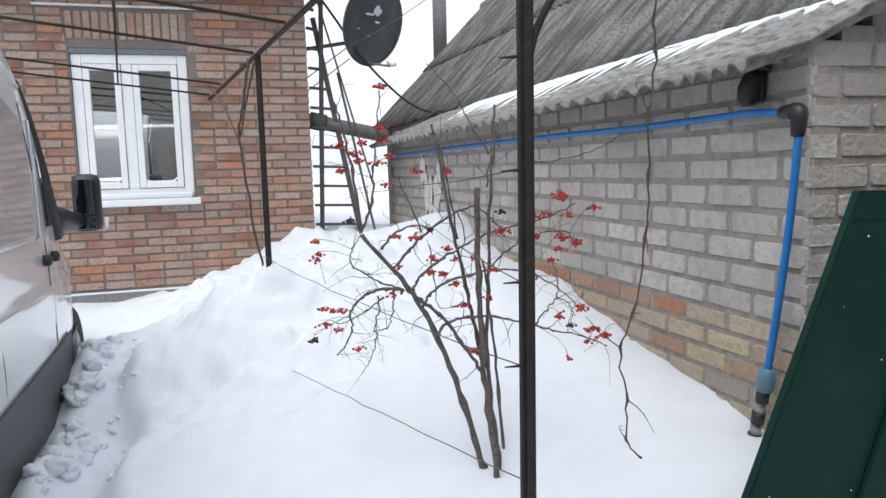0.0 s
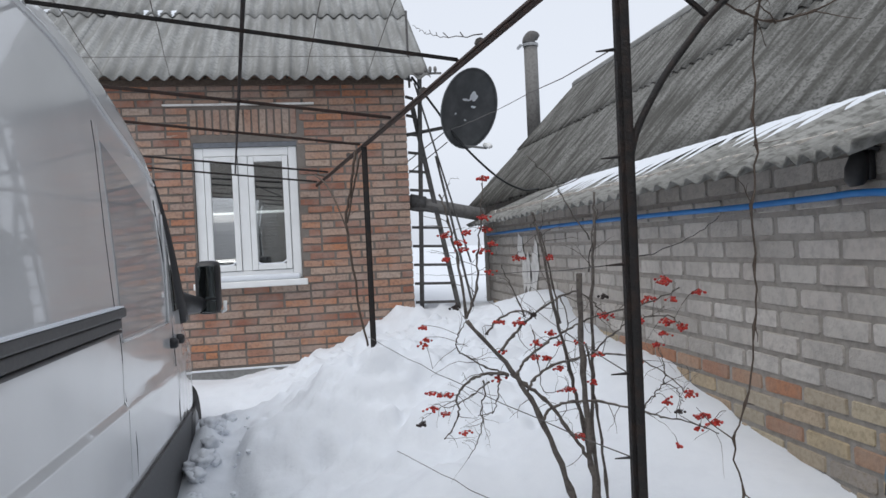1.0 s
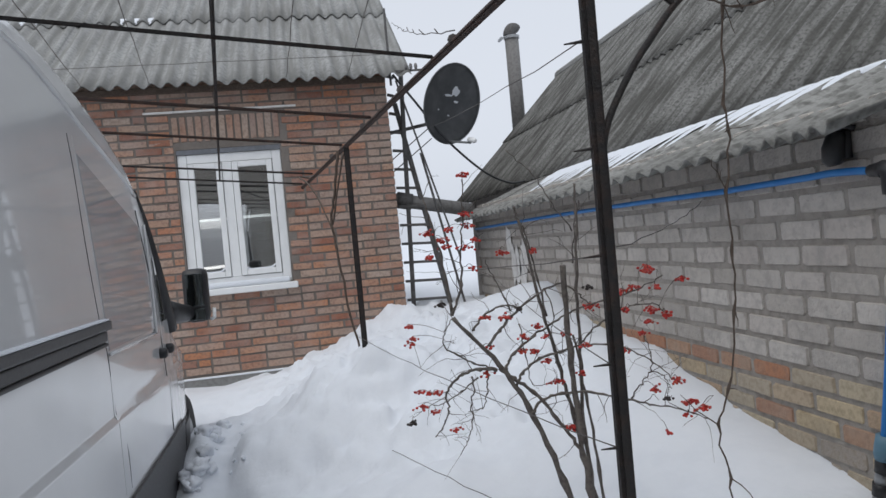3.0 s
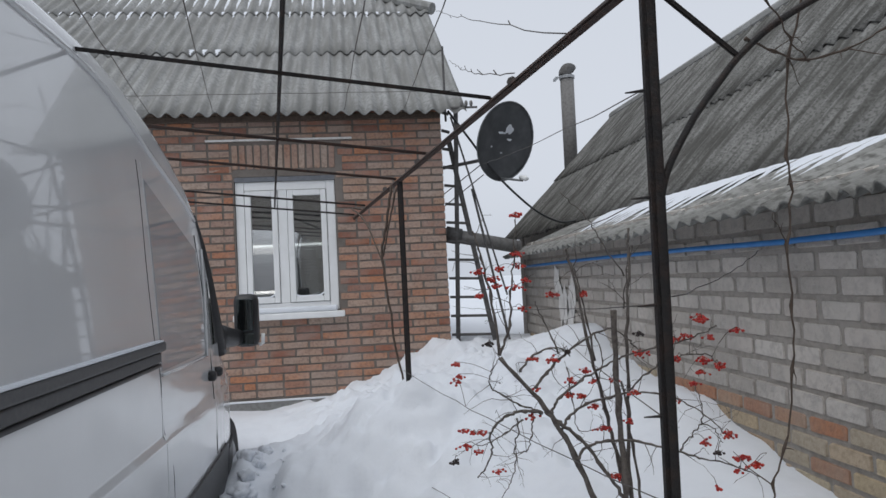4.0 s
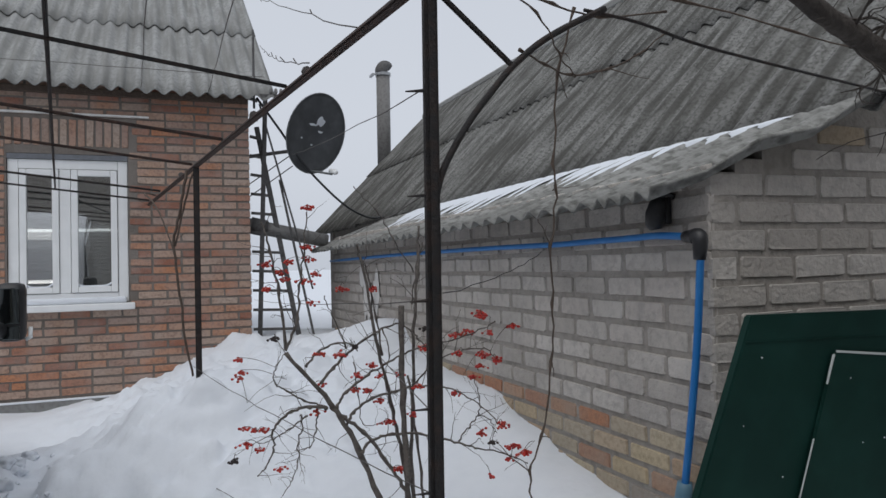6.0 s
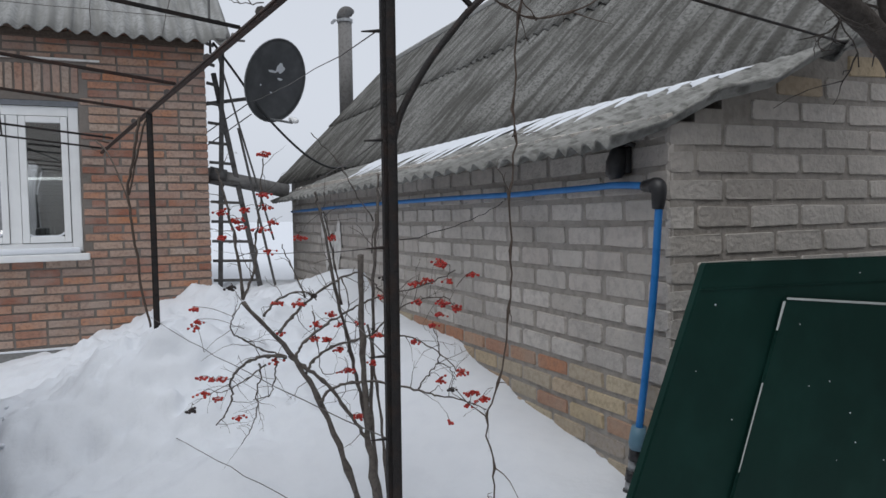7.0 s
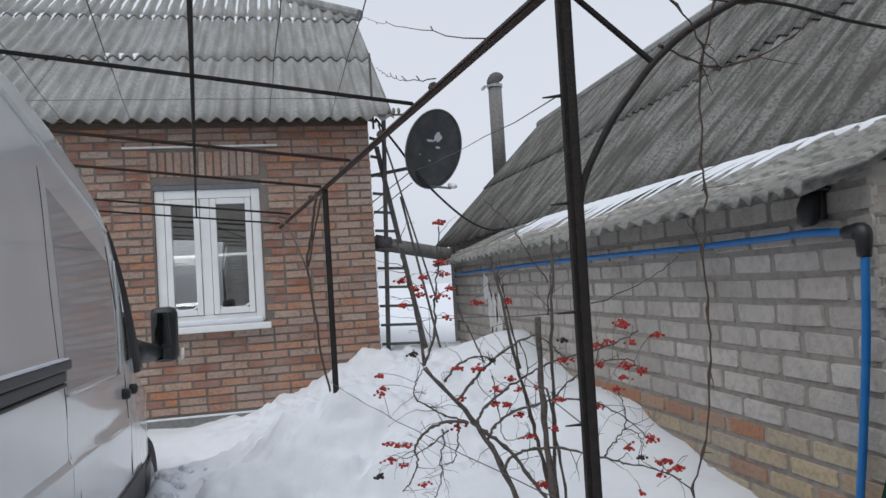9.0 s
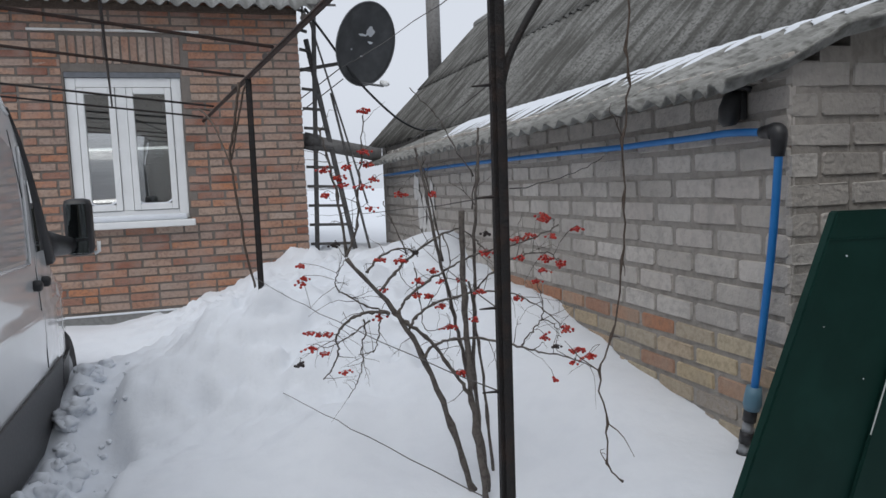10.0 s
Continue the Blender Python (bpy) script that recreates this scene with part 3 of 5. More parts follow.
SKIRT = roof("roof_shed_skirt", "weathered grey corrugated slate eave strip of the shed", (1.70, 1.76, 1.80), (1.70, 8.05, 1.76), 2.18, (0.93, 0), 1, SLATEM, 0.0165)
# the end sheet is cut askew and warped along the gable
for v in SKIRT.children[0].data.vertices:
    f = max(0.0, 1 - (v.co.y - 1.76) / 0.7)
    up = (v.co.x - 1.70) / 0.93
    v.co.y += 0.30 * f * (1 - up)
    v.co.z += max(0.0, 1 - (v.co.y - 1.76 - 0.30 * (1 - up)) / 0.22) * 0.024 * math.cos(2 * math.pi * (v.co.x - 2.02) / 0.42)
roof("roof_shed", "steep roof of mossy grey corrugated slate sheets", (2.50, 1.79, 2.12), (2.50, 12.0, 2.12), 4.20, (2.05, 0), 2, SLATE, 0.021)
bm = bmesh.new()
tube(bm, [(4.56, 1.75, 4.20), (4.56, 12.05, 4.20)], 0.09, 10)
box(bm, 4.52, 5.8, 1.9, 12.0, 3.0, 3.02)
tagged(part("ridge_cap", bm, SLATEL, smooth=False), "pale slate ridge capping of the shed", "ridge", kind="structure")
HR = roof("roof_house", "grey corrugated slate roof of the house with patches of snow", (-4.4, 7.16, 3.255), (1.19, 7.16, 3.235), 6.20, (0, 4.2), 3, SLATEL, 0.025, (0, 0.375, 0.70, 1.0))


def half_hip(r, y0, x0, run):
    """Cuts the sheets along the slanting line of the half hip."""
    for ob in r.children:
        bm = bmesh.new()
        bm.from_mesh(ob.data)
        d = Vector((1, run, 0)).normalized()
        bmesh.ops.bisect_plane(bm, geom=bm.verts[:] + bm.edges[:] + bm.faces[:], plane_co=(x0, y0, 0), plane_no=d, clear_outer=True)
        bm.to_mesh(ob.data)
        bm.free()


half_hip(HR, 10.1, 1.23, 1.25)
bm = bmesh.new()
tube(bm, [(-4.4, 11.38, 6.25), (-0.37, 11.38, 6.25), (1.25, 10.08, 5.36)], 0.085, 10)
tagged(part("ridge_cap", bm, SLATEL), "slate capping along the hip and ridge of the house", "ridge", kind="structure")
bm = bmesh.new()
v = [bm.verts.new(q) for q in ((-0.40, 11.40, 6.19), (-4.4, 11.40, 6.19), (-4.4, 15.5, 3.3), (1.19, 15.5, 3.3), (1.19, 12.7, 5.25))]
bm.faces.new(v)
w = [bm.verts.new(q) for q in ((1.21, 10.13, 5.27), (-0.39, 11.39, 6.19), (1.20, 12.7, 5.25))]
bm.faces.new(w)
bmesh.ops.solidify(bm, geom=bm.faces, thickness=0.03)
tagged(part("roof_house_rear", bm, SLATEL), "rear slope and half hip of the house roof", "roof", kind="structure")
# dark strip under the eave, put where the brick only lies in shade
bm = bmesh.new()
box(bm, HX0, HX1 - 0.01, HY - 0.05, HY - 0.006, 3.20, 3.262, 0.005)
tagged(part("fascia", bm, VINE), "dark strip under the eave in place of shaded brick", "fascia", kind="structure")



# unseen plain wall added behind the yard to block sky light
bm = bmesh.new()
box(bm, -5, 6, -3.6, -3.3, 0, 4.2)
tagged(part("wall_yard", bm, MORTAR), "unseen plain grey wall added to block sky light", "wall", kind="structure")
# second unseen wall, added on the right to keep the gable dark
bm = bmesh.new()
box(bm, 3.35, 3.6, -3.298, 1.35, 0, 4.6)
tagged(part("wall_yard_side", bm, MORTAR), "unseen plain grey wall added to darken the gable", "wall", kind="structure")


def roof_snow(name, label, start, along, up, spots, valley0, width=0.105, lift=0.022):
    """Snow left in the valleys of corrugated sheets; spots: (from, to, lowest, highest, least length, most length) in metres."""
    a, u = Vector(along).normalized(), Vector(up).normalized()
    n = a.cross(u)
    n = n if n.z > 0 else -n
    bm = bmesh.new()
    r = random.Random(3)
    for s0, s1, lo, hi, l0, l1 in spots:
        s = s0 + valley0
        while s < s1:
            f = (s - s0) / (s1 - s0)
            top = lo + (hi - lo) * 1.0
            ln = (l0 + (l1 - l0) * (0.5 + 0.5 * noise.noise(Vector((s * 3.1, lo, 2))))) * r.uniform(0.75, 1.1) * min(1, 4 * f + 0.3, 4 * (1 - f) + 0.3)
            wd = width * r.uniform(0.7, 1.15)
            prof = []
            for k in range(9):
                t = k / 8
                w = wd * (1 - t) ** 0.8 + 0.002
                c = Vector(start) + a * (s + 0.008 * math.sin(k * 2.1 + s * 9)) + u * (top - ln * t)
                prof.append([bm.verts.new(c + a * (w * q) + n * (h - 0.026 * max(0, 1 - w / (0.6 * wd)))) for q, h in ((-1, lift - 0.004), (-0.5, lift), (0, lift + 0.001), (0.5, lift), (1, lift - 0.004))])
            for p0, p1 in zip(prof, prof[1:]):
                for k in range(4):
                    bm.faces.new((p0[k], p0[k + 1], p1[k + 1], p1[k]))
            s += 0.15
    tagged(part(name, bm, SNOW, smooth=True), label, "snow", kind="stuff")


roof_snow("eave_snow", "streaks of snow left on the slate eave strip", (1.70, 1.86, 1.80), (0, 1, -0.003), (0.93, 0, 0.38),
          [(0.35, 0.95, 0.79, 0.83, 0.04, 0.14), (0.95, 1.9, 0.80, 0.84, 0.25, 0.60), (1.9, 4.9, 0.80, 0.84, 0.45, 0.75)], 0.075, 0.098, 0.018)
roof_snow("roof_snow", "patches of snow left on the slate roof of the house", (-4.4, 7.16, 3.29), (1, 0, -0.003), (0, 4.2, 2.945),
          [(0.3, 5.2, 4.5, 4.6, 0.5, 1.5), (0.3, 5.2, 3.55, 3.6, 0.05, 0.45), (2.55, 3.05, 1.90, 1.92, 0.10, 0.24), (1.2, 1.8, 1.90, 1.92, 0.03, 0.10)], 0.075, 0.036, -0.010)

# ---- pergola of rusty pipes ----
NP, P2, BZ = Vector((0.69, 1.553, 0)), Vector((0.332, 4.685, 0)), 2.225
DIRY = (P2 - NP).normalized()
DIRX = Vector((-DIRY.y, DIRY.x, 0))


def on_beam(y, z=BZ):
    k = (y - NP.y) / DIRY.y
    return NP + DIRY * k + Vector((0, 0, z))


def pergola():
    g = thing("pergola", (NP.x, NP.y, snow_z(NP.x, NP.y)), "rusty steel pipe pergola frame over the snowy yard", "pergola")

    def bar(name, pts, w, mat=STEEL, label=""):
        bm = bmesh.new()
        if len(pts) == 2:
            beam(bm, pts[0], pts[1], w, up=(0.02, 1, 0.3), bevel=w * 0.25)
        else:
            tube(bm, pts, w / 2, 10)
        return part(name, bm, mat, g, label, len(pts) > 2)
    near = bar("post", [(NP.x - 0.014, NP.y, 0.0), (NP.x + 0.004, NP.y, BZ - 0.02)], 0.032)
    bar("post", [(P2.x, P2.y, 0.3), (P2.x, P2.y, BZ - 0.02)], 0.036)
    bar("beam", [on_beam(-1.5), on_beam(7.34, BZ - 0.03)], 0.026, RUST)
    mid = lambda y: on_beam(y) + DIRX * 0.77 + Vector((0, 0, 0.092))
    bar("rafter", [mid(-1.5), mid(7.30)], 0.0135)
    for y, far, w in ((2.69, 2.3, 0.0145), (3.86, 2.2, 0.016), (4.81, 2.4, 0.016), (6.43, 2.4, 0.016), (7.28, 2.4, 0.016)):
        a = on_beam(y)
        bar("crossbar", [a + Vector((0, 0, 0.005)), a + DIRX * far + Vector((0, 0, 0.005 + 0.105 * far))], w, RUST if y in (3.86, 4.81) else STEEL)
    arch = [(0.695, 1.553, 1.70), (0.712, 1.553, 1.765), (0.74, 1.553, 1.822), (0.79, 1.553, 1.90), (0.845, 1.553, 1.968), (0.90, 1.553, 2.03), (0.975, 1.553, 2.093), (1.065, 1.553, 2.147), (1.16, 1.553, 2.195)]
    bar("arch", spline(arch, 5), 0.0165)
    bar("arch_tie", spline([(1.10, 1.553, 2.185), (1.272, 1.56, 2.172), (1.56, 1.60, 2.138), (2.54, 1.82, 2.13)], 4), 0.009)
    bar("brace", [(0.90, 1.553, 2.03), (0.69, 1.56, 2.21)], 0.0125)
    # wire clamps on the post
    for z in (1.06, 1.245, 1.485, 1.72, 1.955):
        bm = bmesh.new()
        tube(bm, [(NP.x - 0.055, NP.y + 0.01, z), (NP.x - 0.016, NP.y, z + 0.002)], [0.0016, 0.0042], 6)
        part("wire_twist", bm, STEEL, near)
    for y in (2.45, 3.2, 4.1, 5.3):
        bm = bmesh.new()
        p = on_beam(y)
        tube(bm, [p - DIRY * 0.006, p + DIRY * 0.006], 0.0185, 8)
        part("wire_wrap", bm, WIRE, g)


pergola()


def wire(pts, r=0.0016, label="thin rusty trellis wire stretched over the yard", mat=WIRE, name="trellis_wire", sag=0.0):
    bm = bmesh.new()
    a, b = Vector(pts[0]), Vector(pts[-1])
    if len(pts) == 2:
        pts = [a.lerp(b, k / 12) - Vector((0, 0, sag * 4 * (k / 12) * (1 - k / 12))) + Vector((0.003 * math.sin(k * 1.9), 0, 0.003 * math.cos(k * 2.7))) for k in range(13)]
    tube(bm, pts, r, 5)
    return tagged(part(name, bm, mat, smooth=True), label, "wire", "trellis wires")


for a, b, sag in (((NP.x - 0.02, NP.y, 1.955), (1.40, 7.6, 2.75), 0.02), ((NP.x - 0.02, NP.y, 1.72), (1.76, 7.9, 1.83), 0.03), ((NP.x - 0.02, NP.y, 1.485), (0.98, 7.35, 1.27), 0.02),
                  ((NP.x - 0.02, NP.y, 1.245), (1.88, 7.4, 1.15), 0.03), ((NP.x - 0.02, NP.y, 1.06), (0.30, 4.66, 0.99), 0.02), ((NP.x - 0.02, NP.y, 0.80), (0.36, 3.7, 0.52), 0.0),
                  ((NP.x + 0.02, NP.y, 1.50), (1.88, 3.2, 1.62), 0.02)):
    wire([a, b], sag=sag)
for x0, y0, x1 in ((-0.55, 0.9, -1.87), (-0.31, 1.3, -1.28), (0.12, 1.5, -0.02), (0.33, 1.45, 0.57)):
    a, b = Vector((x0, y0, 2.36)), Vector((x1, 7.2, 3.26))
    wire([a - (b - a) * 0.2, b], 0.0025, "thin wire running over the pergola to the eave")
wire([(-3.0, 6.9, 3.36), (1.05, 6.95, 3.37)], 0.003, "thin wire strung along the eave of the house")
for a, b, seed in (((0.594, 2.44, 2.245), (1.073, 7.35, 3.79), 3), ((0.650, 2.0, 2.245), (1.146, 9.9, 5.325), 5)):
    rnd = random.Random(seed)
    a, b = Vector(a), Vector(b)
    line = [a.lerp(b, k / 24) - Vector((0, 0, 0.16 * (k / 24) * (1 - k / 24))) + Vector((rnd.gauss(0, 0.004), 0, rnd.gauss(0, 0.006))) for k in range(25)]
    ob = wire(line, 0.0024, "knotted wire with dry tendrils running from the beam to the house")
    bm = bmesh.new()
    bm.from_mesh(ob.data)
    for k in range(3, 24, 3):
        tube(bm, [line[k], line[k] + Vector((rnd.gauss(0, 0.012), 0.01, rnd.uniform(-0.02, 0.03)))], 0.0028, 4)
    bm.to_mesh(ob.data)
    bm.free()
wire(spline([(1.05, 7.5, 3.30), (1.30, 7.6, 2.99), (1.56, 7.7, 2.655), (1.95, 7.75, 2.28), (2.25, 7.8, 2.12), (2.45, 7.8, 2.115)], 6), 0.013, "thick black cable hanging between house and shed", CABLE, "power_cable")

# ---- van ----
VX, VW = -1.76, 1.0
STATIONS = ((-1.9, 0.93, 2.40), (-1.8, 0.97, 2.46), (-1.0, 1.0, 2.49), (0.6, 1.0, 2.49), (1.6, 1.0, 2.49), (2.2, 1.0, 2.49), (2.7, 1.0, 2.48), (3.0, 1.0, 2.44), (3.3, 1.0, 2.37), (3.6, 1.0, 2.28), (3.9, 1.0, 2.15), (4.1, 0.998, 2.01),
            (4.24, 0.995, 1.86), (4.34, 0.99, 1.64), (4.42, 0.988, 1.40), (4.55, 0.98, 1.24), (4.7, 0.968, 1.17), (4.9, 0.94, 1.12), (5.25, 0.88, 1.05), (5.5, 0.77, 0.95), (5.6, 0.66, 0.80))


def van_side(z):
    """How far the side stands out at a height, as a share of the half width."""
    if z < 0.66:
        return 0.975 + 0.025 * (z - 0.2) / 0.46
    if z < 1.25:
        return 1.0 - 0.016 * min(max((z - 0.955) / 0.02, 0), 1)
    return 0.984 - 0.078 * ((z - 1.25) / 1.1) ** 1.35


def station(y):
    for (y0, w0, t0), (y1, w1, t1) in zip(STATIONS, STATIONS[1:]):
        if y0 <= y <= y1:
            f = (y - y0) / (y1 - y0)
            return w0 + (w1 - w0) * f, t0 + (t1 - t0) * f
    return STATIONS[-1][1:]


def van_x(y, z, out=0.0):
    return VX + station(y)[0] * van_side(z) + out


def van():
    v = thing("van", (VX, 2.0, 0.15), "white high-roof panel van parked in the snow beside the house", "van")
    bm = bmesh.new()
    ys = []
    for (y0, *_), (y1, *_) in zip(STATIONS, STATIONS[1:]):
        ys += [y0 + (y1 - y0) * k / 4 for k in range(4)]
    ys.append(STATIONS[-1][0])
    rings = []
    for y in ys:
        w, zt = station(y)
        half = []
        r = 0.10
        zs = [0.24 + (zt - r - 0.24) * k / 48 for k in range(49)]
        if zt - r > 1.05:
            zs = [0.24 + 0.705 * k / 19 for k in range(20)] + [0.955, 0.975] + [0.985 + (zt - r - 0.985) * k / 26 for k in range(27)]
        half = [(w * van_side(z), z) for z in zs]
        xe = half[-1][0]
        for k in range(1, 7):
            a = math.pi / 2 * k / 6
            half.append((xe - 0.16 * (1 - math.cos(a)), zt - r + r * math.sin(a)))
        xe = half[-1][0]
        half += [(xe * (1 - k / 3), zt + 0.03 * (k / 3)) for k in (1, 2)]
        ring = [(VX + x, y, z) for x, z in half] + [(VX, y, zt + 0.03)] + [(VX - x, y, z) for x, z in half[::-1]]
        rings.append([bm.verts.new(q) for q in ring])
    for r, q in zip(rings, rings[1:]):
        for k in range(len(r) - 1):
            bm.faces.new((r[k], r[k + 1], q[k + 1], q[k]))
        bm.faces.new((r[-1], r[0], q[0], q[-1]))
    bm.faces.new(rings[0])
    bm.faces.new(rings[-1][::-1])
    body = part("body", bm, VANW, v, smooth=True)

    def skin(name, y0, y1, z0, z1, out, mat, parent, label="", ny=10, nz=14, slant=0.0, top=None, thick=0.012):
        """A panel that follows the van's side. slant: how far its rear edge leans; top: its upper edge at the front."""
        bm = bmesh.new()
        g = []
        for j in range(nz + 1):
            row = []
            for i in range(ny + 1):
                fz = j / nz
                y = y0 + (y1 - y0) * i / ny
                zt = z1 if top is None else z1 + (top - z1) * (i / ny)
                z = z0 + (zt - z0) * fz
                y = y + slant * (z - z0) * (1 - i / ny)
                row.append(bm.verts.new((van_x(y, z, out), y, z)))
            g.append(row)
        for j in range(nz):
            for i in range(ny):
                bm.faces.new((g[j][i], g[j][i + 1], g[j + 1][i + 1], g[j + 1][i]))
        faces = list(bm.faces)
        edge = [e for e in bm.edges if len(e.link_faces) == 1]
        got = bmesh.ops.extrude_edge_only(bm, edges=edge)
        for q in got["geom"]:
            if isinstance(q, bmesh.types.BMVert):
                q.co.x -= thick
        bmesh.ops.split_edges(bm, edges=edge)
        return part(name, bm, mat, parent, label, True)

    def seam(pts, parent, r=0.0045):
        bm = bmesh.new()
        tube(bm, spline(pts, 5), r, 5)
        part("seam", bm, BLACKP, parent, "dark door gap")
    door = skin("sliding_door", 3.12, 4.13, 0.66, 2.10, 0.0015, VANW, v, top=1.80, nz=40, thick=0.003)
    skin("window", 3.13, 3.99, 1.24, 2.03, 0.004, FILM, door, "grey reflective blanked window", top=1.76, thick=0.006)
    for q0, q1 in (((3.99, 1.215), (4.09, 1.78)), ((3.12, 1.225), (3.99, 1.215))):
        bm = bmesh.new()
        tube(bm, [(van_x(q0[0] + (q1[0] - q0[0]) * k / 8, q0[1] + (q1[1] - q0[1]) * k / 8, 0.008), q0[0] + (q1[0] - q0[0]) * k / 8, q0[1] + (q1[1] - q0[1]) * k / 8) for k in range(9)], 0.007, 8)
        part("window_rib", bm, VANW, door, smooth=True)
    for line, out in ((((3.06, 2.10), (3.06, 1.95), (3.04, 1.65), (3.06, 1.36), (3.11, 1.22), (3.14, 1.0), (3.20, 0.84), (3.21, 0.66)), 0.001), (((3.97, 1.85), (4.05, 1.5), (4.15, 1.1), (4.15, 0.67)), 0.004)):
        seam([(van_x(y, z, out - 0.001), y, z) for y, z in line], v, 0.0022)
    front = skin("front_door", 4.17, 4.44, 0.70, 1.45, 0.0015, VANW, v, top=1.2, nz=24, thick=0.003)
    skin("door_glass", 4.17, 4.38, 1.26, 1.62, 0.008, VANGLASS, front, "dark door window", top=1.34)
    bm = bmesh.new()
    seal = spline([(van_x(y, z, -0.006), y, z) for y, z in ((4.05, 1.96), (4.17, 1.80), (4.27, 1.60), (4.37, 1.36), (4.46, 1.19))], 5)
    tube(bm, seal, [0.013 + 0.036 * k / (len(seal) - 1) for k in range(len(seal))], 8)
    part("window_seal", bm, BLACKP, front, "black rubber window seal", True)
    for y in (4.07, 4.27):
        h = bmesh.new()
        tube(h, [(van_x(y, 1.1, -0.01), y, 1.10), (van_x(y, 1.1, 0.03), y, 1.10), (van_x(y, 1.1, 0.04), y, 1.10)], [0.028, 0.028, 0.018], 12)
        part("handle", h, BLACKP, door if y < 4.15 else front, "black door handle", True)
    # the sliding door's rail along the rear body
    bm = bmesh.new()
    box(bm, van_x(2, 1.3) - 0.02, van_x(2, 1.3) + 0.028, -1.6, 3.12, 1.325, 1.362, 0.008)
    rail = part("door_rail", bm, GREYP, v, "dark grey plastic sliding-door rail")
    bm = bmesh.new()
    box(bm, van_x(2, 1.3) - 0.02, van_x(2, 1.3) + 0.012, -1.6, 3.10, 1.280, 1.320, 0.006)
    part("rail_groove", bm, GREYP, rail)
    bm = bmesh.new()
    box(bm, van_x(2, 1.3) - 0.02, van_x(2, 1.3) + 0.016, -1.6, 3.09, 1.262, 1.276, 0.005)
    part("rail_lip", bm, BLACKP, rail)
    bm = bmesh.new()
    box(bm, van_x(2, 1.3) - 0.02, van_x(2, 1.3) + 0.026, -1.0, 3.09, 1.363, 1.370, 0.003)
    part("rail_snow", bm, SNOW, rail, "thin line of snow on the rail")
    bm = bmesh.new()
    tube(bm, spline([(van_x(y, z, 0.002), y, z) for y, z in ((-1.5, 2.33), (0.5, 2.36), (2.0, 2.36), (2.61, 2.34), (3.01, 2.25), (3.25, 2.17), (3.75, 2.03), (4.02, 1.93))], 5), 0.011, 8)
    part("drip_rail", bm, VANW, v, smooth=True)
    # body crease, sills and cladding
    skin("sill_cladding", -1.5, 4.5, 0.30, 0.50, 0.016, GREYP, v, "grey plastic sill cladding", ny=24, nz=5, top=0.66)
    skin("wheel_arch", 4.5, 5.2, 0.24, 0.62, 0.018, BLACKP, v, "black plastic wheel arch", ny=8, nz=5)
    for y in (-0.6, 4.85):
        bm = bmesh.new()
        tube(bm, [(VX + 0.72, y, 0.42), (VX + 0.74, y, 0.42), (VX + 0.92, y, 0.42), (VX + 0.945, y, 0.42)], [0.30, 0.335, 0.335, 0.30], 28)
        wheel = part("wheel", bm, RUBBER, v, "black tyre in the snow", True)
        bm = bmesh.new()
        tube(bm, [(VX + 0.93, y, 0.42), (VX + 0.95, y, 0.42)], [0.2, 0.17], 24)
        part("rim", bm, METALG, wheel)
    # door mirror
    mx, my = -0.692, 4.85
    bm = bmesh.new()
    box(bm, mx - 0.075, mx + 0.078, my - 0.03, my + 0.11, 1.18, 1.52, 0.045)
    mir = part("door_mirror", bm, BLACKP, v, "black plastic door mirror", True)
    bm = bmesh.new()
    box(bm, mx - 0.05, mx + 0.055, my - 0.037, my - 0.028, 1.285, 1.49, 0.004)
    part("mirror_glass", bm, MIRROR, mir, "mirror glass")
    bm = bmesh.new()
    box(bm, mx - 0.05, mx + 0.055, my - 0.037, my - 0.028, 1.195, 1.27, 0.004)
    part("wide_glass", bm, MIRROR, mir, "small wide-angle mirror glass")
    bm = bmesh.new()
    tube(bm, [(-0.86, 4.50, 1.30), (-0.82, 4.64, 1.27), (-0.77, 4.78, 1.25), (-0.73, 4.87, 1.25)], [0.085, 0.075, 0.058, 0.05], 12)
    part("mirror_arm", bm, BLACKP, mir, smooth=True)
    bm = bmesh.new()
    tube(bm, [(mx + 0.075, my + 0.03, 1.19), (mx + 0.10, my + 0.03, 1.20), (mx + 0.102, my + 0.03, 1.26)], 0.012, 8)
    part("indicator", bm, PVC, mir, "pale indicator lens", True)
    # windscreen
    bm = bmesh.new()
    vs = [bm.verts.new(q) for q in ((VX - 0.75, 3.30, 2.30), (VX + 0.75, 3.30, 2.30), (VX + 0.86, 4.45, 1.45), (VX - 0.86, 4.45, 1.45))]
    bm.faces.new(vs)
    bmesh.ops.solidify(bm, geom=bm.faces, thickness=0.012)
    part("windscreen", bm, VANGLASS, v)


van()


